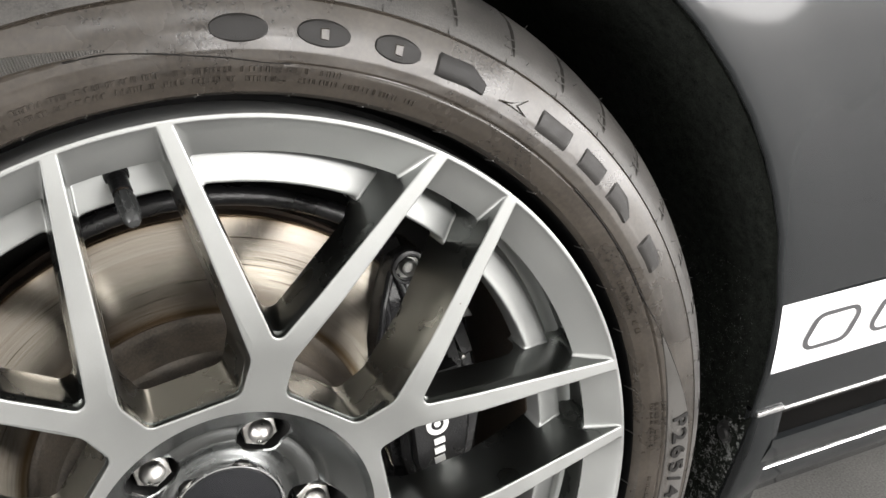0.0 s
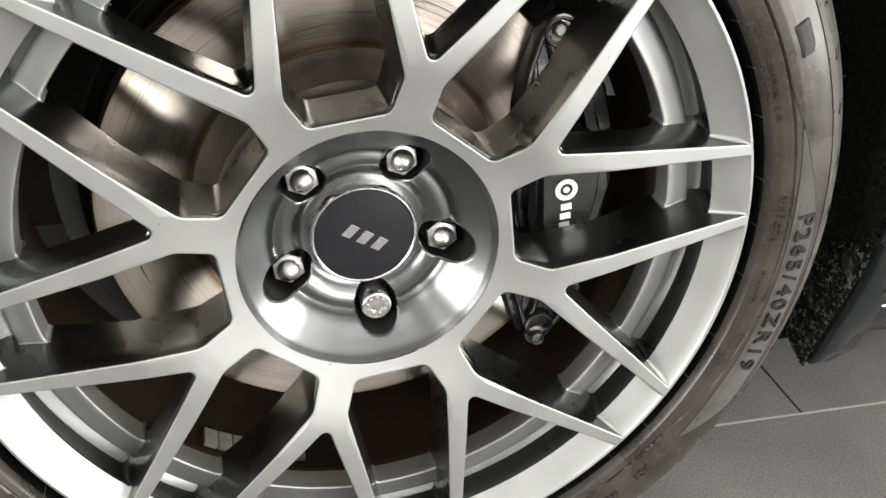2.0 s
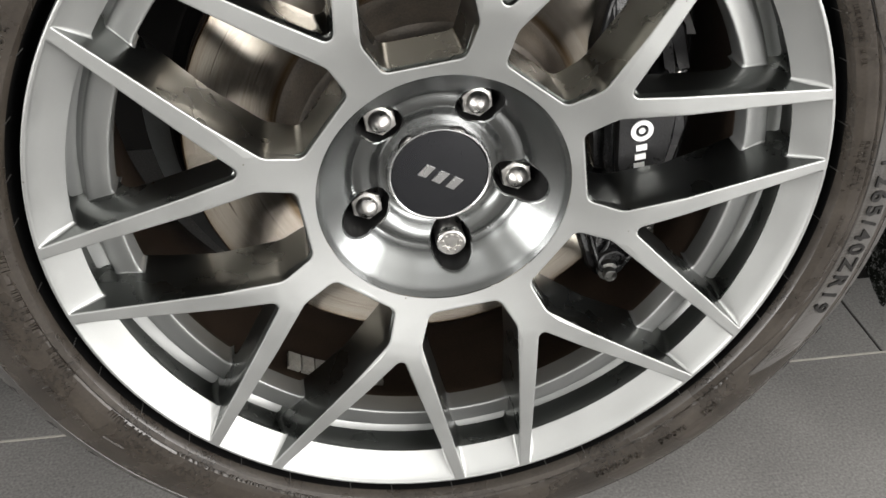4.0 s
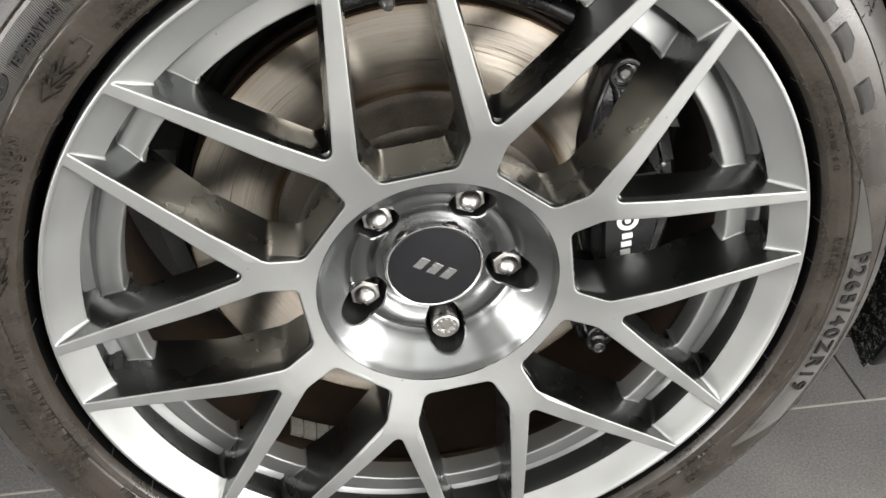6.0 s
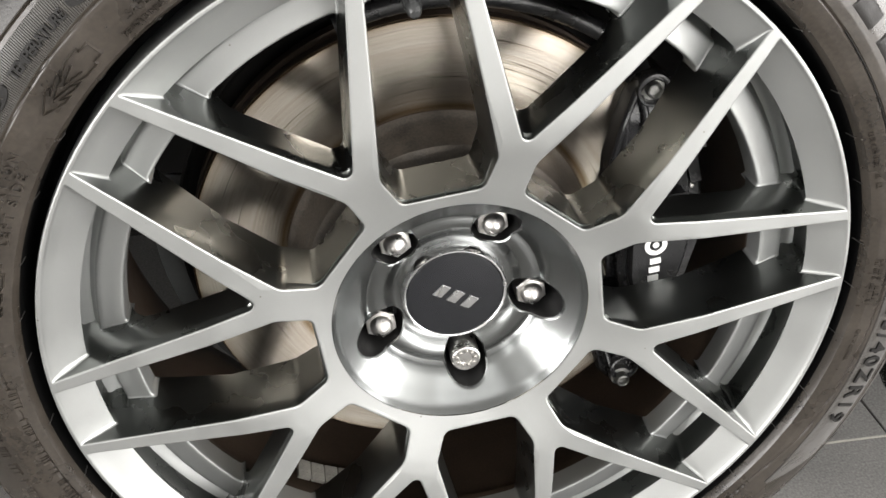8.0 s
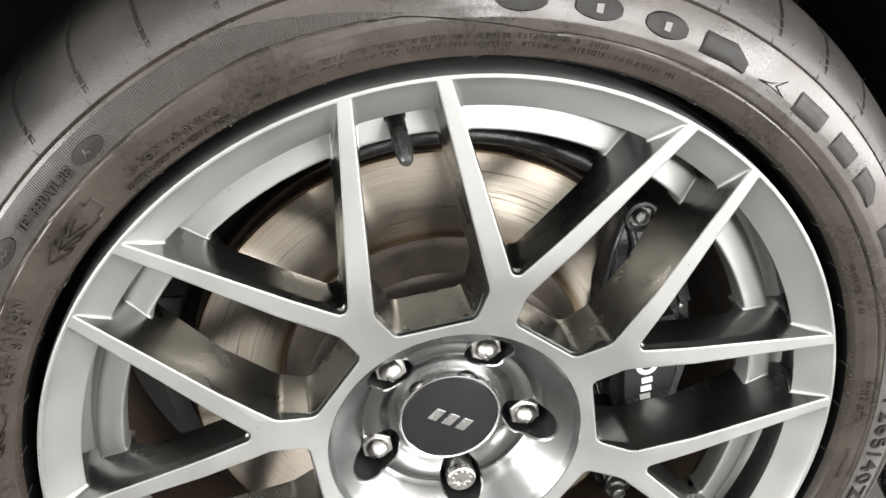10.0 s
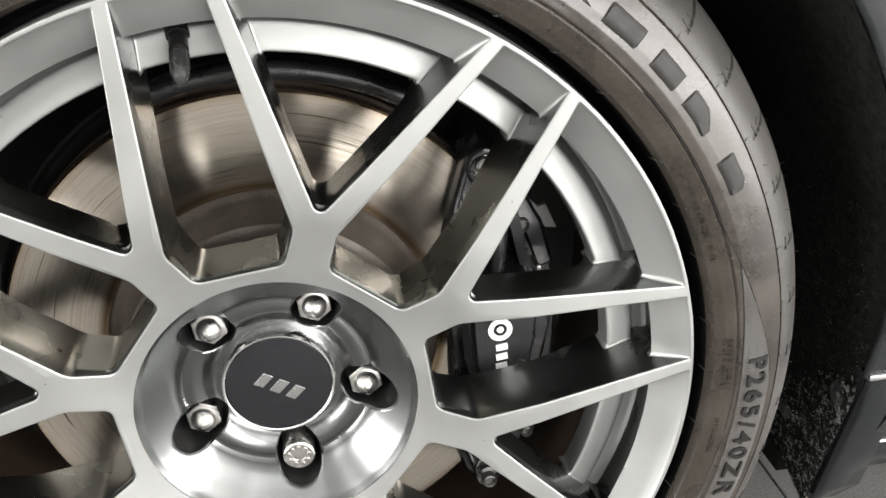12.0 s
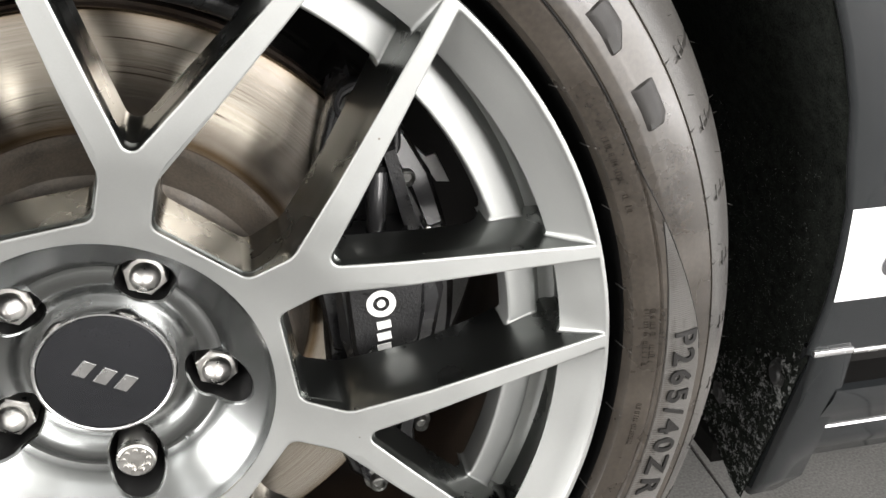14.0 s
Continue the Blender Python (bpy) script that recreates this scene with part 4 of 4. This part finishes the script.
part("pad_carrier", bm, BLACKGLOSS, caliper)
# each end: an arm with a bolt boss, ribs and a dark web between them
for sgn in (1, -1):
    ang = lambda a: -7 + sgn * (a + 7)
    turned_about = lambda x, z: polar(math.hypot(x, z), ang(math.degrees(math.atan2(z, x))))
    rim = [turned_about(x, z) for x, z in ((0.1240, 0.0268), (0.1255, 0.0519), (0.1346, 0.0799), (0.1435, 0.1000), (0.1500, 0.1105), (0.1606, 0.1148), (0.1710, 0.1095), (0.1785, 0.0970), (0.1815, 0.0850), (0.1790, 0.0700), (0.1600, 0.0560), (0.1400, 0.0260))]
    bm = bmesh.new()
    framed(bm, fillet([Vector((v.x, v.z)) for v in rim], [0.008] * len(rim), 4), 0.0835, 0.0895, 0.120, 0.0058)
    part("caliper_arm", bm, BLACKGLOSS, caliper)
    c = polar(0.1893, ang(32.8))
    bm = bmesh.new()
    lathe([(0.0060, 0.0890), (0.0089, 0.0888), (0.0092, 0.0830), (0.0100, 0.0818), (0.0116, 0.0820), (0.0126, 0.0836), (0.0132, 0.0900)], [i * 12 for i in range(30)], bm=bm)
    part("bolt_boss", bm, BLACKGLOSS, caliper, at=(c.x, 0, c.z + HUB))
    for path in (((0.1500, 0.0985), (0.1535, 0.0880), (0.1545, 0.0780), (0.1530, 0.0700)), ((0.1400, 0.0880), (0.1395, 0.0700), (0.1360, 0.0520))):
        bm = bmesh.new()
        pts = [turned_about(x, z) + Vector((0, 0.0875, 0)) for x, z in path]
        for p, q in zip(pts, pts[1:]):
            cyl(bm, p, q, 0.0030, 0.0030, 12)
            bmesh.ops.create_uvsphere(bm, u_segments=12, v_segments=8, radius=0.0030, matrix=Matrix.Translation(q))
        part("caliper_rib", bm, BLACKGLOSS, caliper)
    bm = bmesh.new()
    p, q = polar(0.1752, ang(21.2), 0.0800), polar(0.1590, ang(11.6), 0.0740)
    cyl(bm, p, q, 0.0060, 0.0056, 20)
    bmesh.ops.create_uvsphere(bm, u_segments=16, v_segments=8, radius=0.0056, matrix=Matrix.Translation(q))
    part("piston_boss", bm, BLACKGLOSS, caliper)
    bm = bmesh.new()
    d = (p - q).normalized()
    cyl(bm, p - d * 0.0005, p + d * 0.0030, 0.0052, seg=6)
    cyl(bm, p + d * 0.0030, p + d * 0.0085, 0.0030, seg=14)
    part("bleed_screw", bm, POCKET, caliper, "bare metal bleed screw")
    bm = bmesh.new()
    prism(bm, outline([(r, ang(a)) for r, a in ((0.1905, 27.5), (0.1990, 26.5), (0.2010, 14.8), (0.1970, 5.5), (0.1880, 5.5), (0.1855, 15.0))]), 0.0890, 0.1200, 0.003, (0.10, 0.10 * sgn))
    part("outer_plate", bm, BLACKGLOSS, caliper)
    bm = bmesh.new()
    prism(bm, outline([(r, ang(a)) for r, a in ((0.1842, 24.6), (0.1914, 24.0), (0.1818, 4.7), (0.1735, 5.6))]), 0.0740, 0.0850, 0.002)
    part("cross_strut", bm, BLACKCAST, caliper)
for x, y, z, r in ((0.1590, 0.0796, 0.1027, 0.0064), (0.1796, 0.0845, 0.0530, 0.0056), (0.1266, 0.0775, -0.1473, 0.0062), (0.1613, 0.0850, -0.1158, 0.0052)):
    bm = bmesh.new()
    lathe([(0.0001, 0.0030), (r * 0.55, 0.0030), (r * 0.6, 0.0002), (r * 0.72, -0.0006), (r * 0.86, 0.0), (r * 0.9, 0.0060), (r * 1.35, 0.0065), (r * 1.4, 0.012)], [i * 15 for i in range(24)], bm=bm)
    part("caliper_bolt", bm, BOLT, caliper, "dark steel socket-head bolt", at=(x, y, z + HUB))
# pale shard painted for a bright glint by the caliper, outlined to the view
bm = bmesh.new()
prism(bm, outline([(0.1986, 19.5), (0.2028, 16.1), (0.2087, 15.7), (0.2097, 10.3), (0.2024, 11.3), (0.1991, 16.6), (0.1963, 18.2)]), 0.1040, 0.1070, 0.0006, (0.1, 0.1))
part("glint_shard", bm, GLINT, caliper, "pale shard standing for a bright glint")
bm = bmesh.new()
lathe([(0.0001, -0.0006), (0.0016, -0.0004), (0.0024, 0.0006), (0.0024, 0.0100)], [i * 30 for i in range(12)], bm=bm)
part("pad_pin", bm, CHROME, caliper, "small bright pin end", at=(0.1867, 0.0850, 0.0195 + HUB))
# the maker's marking: a ring and a row of plain bars
bm = bmesh.new()
lathe([(0.0048, 0.0596), (0.0048, 0.0587), (0.0084, 0.0587), (0.0084, 0.0596)], [i * 10 for i in range(36)], bm=bm)
part("white_ring", bm, WHITE, caliper, "plain white ring mark", at=(0.1497, 0, HUB - 0.0068))
bm = bmesh.new()
lathe([(0.0001, 0.0587), (0.0024, 0.0587), (0.0024, 0.0596)], [i * 18 for i in range(20)], bm=bm)
part("white_dot", bm, WHITE, caliper, "plain white dot inside the ring", at=(0.1497, 0, HUB - 0.0068))
for i, w in enumerate((0.0068, 0.0052, 0.0056, 0.0072)):
    bm = bmesh.new()
    box(bm, 0.1490 - 0.0011 * i, 0.0592, -0.0205 - 0.0074 * i, 0.0080, 0.0010, 0.0048)
    part("white_bar", bm, WHITE, caliper, "plain white bar mark")

# ---- the car body ----
car = thing("car_body", "dark grey glossy car body with a white side stripe", "car", at=(0.45, 0.05, HUB - 0.10))
body_y = table([(-0.30, 0.13), (-0.132, 0.075), (-0.049, 0.044), (-0.0034, 0.0322), (0.0652, 0.0150), (0.126, 0.002), (0.20, -0.006), (0.28, -0.010), (0.40, -0.006), (0.50, 0.012), (0.58, 0.05), (0.64, 0.11), (0.68, 0.20), (0.70, 0.40)])
arch_low = table([(-0.12, 0.4210), (-0.049, 0.4190), (-0.0034, 0.4175), (0.03, 0.4125), (0.0652, 0.4052), (0.10, 0.3935)])


def arch_x(z):
    return arch_low(z) if z < 0.10 else math.sqrt(max(1e-6, 0.4060 ** 2 - z * z))



def flare(x, z):
    """How far the panel swells outwards beside the arch."""
    d = (math.hypot(x, z) - 0.406 if z > 0.10 else abs(x) - arch_x(z)) / 0.075
    return 0.0 if d >= 1 else 0.0045 * (1 - 3 * max(0, d) ** 2 + 2 * max(0, d) ** 3) * min(1, max(0, (z + 0.01) / 0.25))


bm = bmesh.new()
heights = [-0.049, -0.03, -0.0034, 0.01, 0.024, 0.038, 0.052, 0.0652, 0.08, 0.1, 0.115, 0.13, 0.16, 0.19, 0.22, 0.25, 0.28, 0.305, 0.33, 0.35, 0.365, 0.38, 0.39, 0.397, 0.402, 0.4059]
for side in (1, -1):
    last = None
    for z in heights:
        x0 = arch_x(z)
        y = body_y(z) - flare(x0, z)
        row = [bm.verts.new((side * (x0 - 0.002), y + 0.0035, z)), bm.verts.new((side * (x0 - 0.002), y + 0.0022, z)), bm.verts.new((side * (x0 - 0.0009), y + 0.0005, z))]
        for t in (0.0, 0.006, 0.012, 0.02, 0.028, 0.036, 0.044, 0.052, 0.06, 0.075, 0.1, 0.14, 0.25, 0.4, 0.6, 0.8, 1.0):
            x = x0 + 0.002 + (1.9 - x0) * t
            row.append(bm.verts.new((side * x, body_y(z) - flare(x, z) + 0.05 * max(0, t - 0.3) ** 2, z)))
        if last:
            for i in range(len(row) - 1):
                bm.faces.new((last[i], last[i + 1], row[i + 1], row[i]))
        last = row
last = None
for z in (0.4059, 0.415, 0.43, 0.445, 0.46, 0.48, 0.5, 0.54, 0.58, 0.61, 0.64, 0.66, 0.68, 0.69, 0.70):
    row = [bm.verts.new((-1.9 + 0.038 * i, body_y(z) - flare(-1.9 + 0.038 * i, z), z)) for i in range(101)]
    if last:
        for i in range(100):
            bm.faces.new((last[i], last[i + 1], row[i + 1], row[i]))
    last = row
row = [bm.verts.new((v.co.x, 1.7, 0.72)) for v in last]
for i in range(100):
    bm.faces.new((last[i], last[i + 1], row[i + 1], row[i]))
part("fender", bm, PAINT, car, "dark grey painted fender with wheel arch", sharp=60)

bm = bmesh.new()
last = None
for z in (-0.0034, 0.01, 0.024, 0.038, 0.052, 0.0652):
    x0 = arch_x(z) + 0.0005
    row = [bm.verts.new((x0 + (1.85 - x0) * t, body_y(z) + 0.05 * max(0, t - 0.3) ** 2 - 0.0015, z)) for t in (0, 0.01, 0.03, 0.07, 0.14, 0.25, 0.4, 0.6, 0.8, 1.0)]
    if last:
        for i in range(len(row) - 1):
            bm.faces.new((last[i], last[i + 1], row[i + 1], row[i]))
    last = row
stripe = part("side_stripe", bm, STRIPE, car, "white vinyl side stripe")


def outline_bar(x0, x1, z0, z1, lean, w, r):
    """A plain rounded frame lying on the stripe."""
    base = [Vector((x0, z0)), Vector((x1, z0)), Vector((x1 + lean, z1)), Vector((x0 + lean, z1))]
    c = sum(base, Vector((0, 0))) / 4
    outer = fillet(base, [r] * 4, 5)
    inner = fillet([p + (c - p).normalized() * w * 1.5 for p in base], [r * 0.6] * 4, 5)
    bm = bmesh.new()
    o = [bm.verts.new((p.x, body_y(p.y) - 0.0022, p.y)) for p in outer]
    n = [bm.verts.new((p.x, body_y(p.y) - 0.0022, p.y)) for p in inner]
    for i in range(len(o)):
        j = (i + 1) % len(o)
        bm.faces.new((o[i], o[j], n[j], n[i]))
    return bm


for x0, x1 in ((0.437, 0.488), (0.506, 0.562)):
    part("stripe_frame", outline_bar(x0, x1, 0.012, 0.048, 0.008, 0.0046, 0.012), STRIPEGREY, stripe, "plain grey outlined mark")


def run(profile, x0, x1, bm=None):
    """A moulding of constant section (y, z) along the car."""
    bm = bm or bmesh.new()
    a = [bm.verts.new((x0, y, z)) for y, z in profile]
    b = [bm.verts.new((x1, y, z)) for y, z in profile]
    for i in range(len(a) - 1):
        bm.faces.new((a[i], a[i + 1], b[i + 1], b[i]))
    return bm


# silver hem puts the highlight along the crease into the material
part("fender_hem", run([(0.0440, -0.048), (0.0425, -0.0495), (0.0435, -0.0515), (0.066, -0.054)], 0.4490, 1.85), TRIMRING, car, "folded lower edge, silvered for its highlight")
# dark material puts the gap's shade into its colour
part("shadow_gap", run([(0.066, -0.053), (0.080, -0.060), (0.080, -0.084), (0.056, -0.086)], 0.447, 1.85), DARK, car, "gap above the sill, painted black for its shade")
part("sill", run([(0.058, -0.085), (0.0525, -0.0865), (0.0540, -0.094), (0.0640, -0.115), (0.0740, -0.1300), (0.0750, -0.1325)], 0.4500, 1.85), PAINT, car, "dark grey sill moulding", sharp=60)
part("sill_edge", run([(0.0750, -0.1320), (0.0740, -0.1335), (0.0760, -0.1345), (0.092, -0.1350)], 0.4600, 1.85), TRIMRING, car, "bright lower sill edge")
part("sill_underside", run([(0.088, -0.1345), (0.094, -0.160), (0.104, -0.182), (0.125, -0.190), (0.20, -0.190), (1.6, -0.18)], 0.450, 1.85), PAINT, car, "grey lower sill face", sharp=60)
bm = bmesh.new()
last = None
for x, y, z, wide in ((0.4210, 0.0437, -0.0489, 0.028), (0.4245, 0.0540, -0.0900, 0.030), (0.4290, 0.0740, -0.1400, 0.034), (0.4345, 0.0970, -0.1950, 0.036), (0.4365, 0.112, -0.2190, 0.024)):
    row = [bm.verts.new((x, y + 0.012, z)), bm.verts.new((x + 0.001, y + 0.001, z)), bm.verts.new((x + 0.003, y - 0.001, z)), bm.verts.new((x + wide, y + 0.0005, z)), bm.verts.new((x + wide + 0.002, y + 0.004, z)), bm.verts.new((x + wide + 0.01, y + 0.05, z))]
    if last:
        for i in range(len(row) - 1):
            bm.faces.new((last[i], last[i + 1], row[i + 1], row[i]))
    else:
        bm.faces.new(row)
    last = row
bm.faces.new(last[::-1])
part("sill_end", bm, PAINT, car, "dark grey painted sill end strip", sharp=50)
bm = bmesh.new()
box(bm, 0.4330, 0.0425, -0.0468, 0.028, 0.004, 0.0042, 0.0008)
part("end_clip", bm, TRIMRING, car, "bright clip at the sill end")

# the felt-lined wheel housing
bm = bmesh.new()
path = [(0.4120, a) for a in range(180, 15, -6)]
pts = [polar(r, a) for r, a in path]
cols = [0.0, 0.02, 0.05, 0.09, 0.14, 0.20, 0.27, 0.35, 0.44]
last = None
rnd = random.Random(8)
for p in pts + [Vector((0.413, 0, 0.08)), Vector((0.420, 0, 0.03)), Vector((0.424, 0, -0.01)), Vector((0.426, 0, -0.05)), Vector((0.429, 0, -0.09)), Vector((0.432, 0, -0.12)), Vector((0.435, 0, -0.14))]:
    y0 = body_y(p.z) + 0.0055
    edge = Vector((p.x * 0.9815, 0, p.z * 0.9815)) if p.z > 0.081 or p.x < 0 else p - Vector((0.0075 if p.z > -0.05 else 0.004, 0, 0))
    row = [bm.verts.new((edge.x, y0 - 0.0035, edge.z)), bm.verts.new((edge.x * 0.3 + p.x * 0.7, y0 - 0.0015, edge.z * 0.3 + p.z * 0.7))]
    row += [bm.verts.new((p.x + rnd.uniform(-1, 1) * 0.0012, y0 + c, p.z)) for c in cols]
    if last:
        for i in range(len(row) - 1):
            bm.faces.new((last[i], last[i + 1], row[i + 1], row[i]))
    last = row
part("wheel_housing", bm, FELT, car, "black felt wheel housing liner", sharp=70)
bm = bmesh.new()
bottom = table([(0.046, -0.050), (0.112, -0.2213), (0.119, -0.2213), (0.18, -0.185), (0.30, -0.15)])
upper = table([(0.045, -0.048), (0.065, -0.062), (0.11, -0.080), (0.17, -0.125), (0.30, -0.14)])
last = None
for i in range(40):
    y = 0.048 + 0.25 * i / 39
    zt, zb = upper(y), bottom(y)
    row = [bm.verts.new((0.4255 - (zt + (zb - zt) * k / 16 + 0.05) * 0.07 - 0.006 * min(1, 4 * k / 16) + 0.0014 * noise.noise(Vector((y * 300, k * 2.1, 0))), y, zt + (zb - zt) * k / 16)) for k in range(17)]
    if last:
        for k in range(16):
            bm.faces.new((last[k], last[k + 1], row[k + 1], row[k]))
    last = row
guard = part("splash_guard", bm, FELT, car, "fuzzy black felt splash guard with a pointed tip", sharp=80)
rnd = random.Random(11)
bm = bmesh.new()
for i in range(18000):
    low = i < 13000
    y = rnd.uniform(0.055, 0.21)
    zt, zb = (upper(y), bottom(y)) if low else (0.08, upper(y))
    z = zt + (zb - zt) * rnd.random() ** 0.8
    x = 0.4255 - (z + 0.05) * 0.07 - 0.0072 if low else (0.4245 - 0.09 * max(0, z + 0.03) if z < 0.08 else math.sqrt(0.412 ** 2 - z * z)) - 0.0016
    u, w = [Vector((rnd.uniform(-0.5, 0.1), rnd.uniform(-1, 1), rnd.uniform(-1, 1))) * rnd.uniform(0.0004, 0.0013) * (1 if low else 0.7) for _ in range(2)]
    c = Vector((x, y, z))
    clump = noise.noise(c * 260) + 0.5 * noise.noise(c * 90)
    if clump < 0.0:
        continue
    if low:
        u, w = u * (0.8 + 2.2 * clump), w * (0.8 + 2.2 * clump)
    bm.faces.new([bm.verts.new(c), bm.verts.new(c + u), bm.verts.new(c + w)])
tagged(part("lint", bm, LINT, guard, "pale lint and grit on the felt"), kind="stuff")
for y, z in ((0.080, -0.086), (0.155, -0.150)):
    bm = bmesh.new()
    lathe([(0.0001, -0.002), (0.005, -0.0018), (0.0062, 0.0), (0.0095, 0.0008), (0.011, 0.004)], [i * 15 for i in range(24)], bm=bm)
    clip = part("push_clip", bm, PLASTIC, guard, "round black push clip", at=(0.4185 - (z + 0.05) * 0.07, y, z + HUB))
    clip.rotation_euler = (0, 0, radians(-90))
# unseen panel, added to stop light leaking through the open body shell
bm = bmesh.new()
box(bm, -0.2, 0.55, 0.15, 2.6, 0.02, 0.75)
part("light_stop_panel", bm, DARK, car, "dark panel closing the open body shell")
# unseen slabs, placed to give the shadow under the car
bm = bmesh.new()
box(bm, 1.15, 0.9, -0.205, 1.45, 1.5, 0.02)
box(bm, -1.2, 0.9, -0.205, 1.5, 1.5, 0.02)
box(bm, 0, 1.15, -0.15, 0.9, 1.1, 0.02)
part("underbody", bm, DARK, car, "dark underbody")
bm = bmesh.new()
cyl(bm, (0, 0.15, 0), (0, 0.5, 0.01), 0.04, 0.03)
box(bm, 0.02, 0.2, -0.06, 0.09, 0.06, 0.18, 0.01)
part("knuckle", bm, DARK, car, "dark steering knuckle")

# ---- the room ----
floor = new("floor", bpy.data.meshes.new("floor"))
bm = bmesh.new()
for s in (1,):
    q = [bm.verts.new(p) for p in ((-5.6, -5.6, -0.0035), (5.6, -5.6, -0.0035), (5.6, 5.6, -0.0035), (-5.6, 5.6, -0.0035))]
    bm.faces.new(q)
bm.to_mesh(floor.data)
bm.free()
floor.data.materials.append(GROUT)
tagged(floor, "grey stone tile floor with pale joint edges", "floor", kind="structure")


def room_wall(name, cx, cy, cz, sx, sy, sz, label):
    bm = bmesh.new()
    box(bm, cx, cy, cz, sx, sy, sz)
    ob = part(name, bm, WALL, None, at=(0, 0, 0))
    return tagged(ob, label, "wall" if "wall" in name else "ceiling", kind="structure")


# walls and ceiling out of view, added to close the room and bounce light
room_wall("wall_front", 0, -5.1, 1.5, 10.4, 0.2, 3.2, "plain pale wall added out of view")
room_wall("wall_back", 0, 5.1, 1.5, 10.4, 0.2, 3.2, "plain pale wall added out of view")
room_wall("wall_east", 5.1, 0, 1.5, 0.2, 10, 3.2, "plain pale wall added out of view")
room_wall("wall_west", -5.1, 0, 1.5, 0.2, 10, 3.2, "plain pale wall added out of view")
room_wall("ceiling", 0, 0, 3.1, 10.4, 10.4, 0.2, "plain pale ceiling added out of view")

CORNER, TURN, SIZE, JOINT = Vector((0.5130, 0.1905)), radians(-0.4), 0.6, 0.002
tile_mesh = None
for i in range(-9, 8):
    for j in range(-9, 8):
        c = Vector(((i + 0.5 + (0.228 if j < 0 else 0)) * SIZE, (j + 0.5) * SIZE))
        p = Vector((c.x * math.cos(TURN) - c.y * math.sin(TURN), c.x * math.sin(TURN) + c.y * math.cos(TURN))) + CORNER
        bm = None
        if tile_mesh is None:
            bm = bmesh.new()
            w = SIZE - JOINT
            box(bm, 0, 0, -0.005, w, w, 0.010)
            top = [e for e in bm.edges if all(v.co.z > -0.001 for v in e.verts)]
            bmesh.ops.bevel(bm, geom=top, offset=0.001, segments=1, affect="EDGES")
        t = part("tile", tile_mesh or bm, TILE, floor, at=(p.x, p.y, 0))
        t.rotation_euler = (0, 0, TURN)
        tile_mesh = t.data

bm = bmesh.new()
box(bm, 0, 0, -0.0012, 5.4, 0.0020, 0.0030)
strip = part("joint_strip", bm, EDGE, floor, "pale joint strip", at=(CORNER.x, CORNER.y, 0))
strip.rotation_euler = (0, 0, TURN)
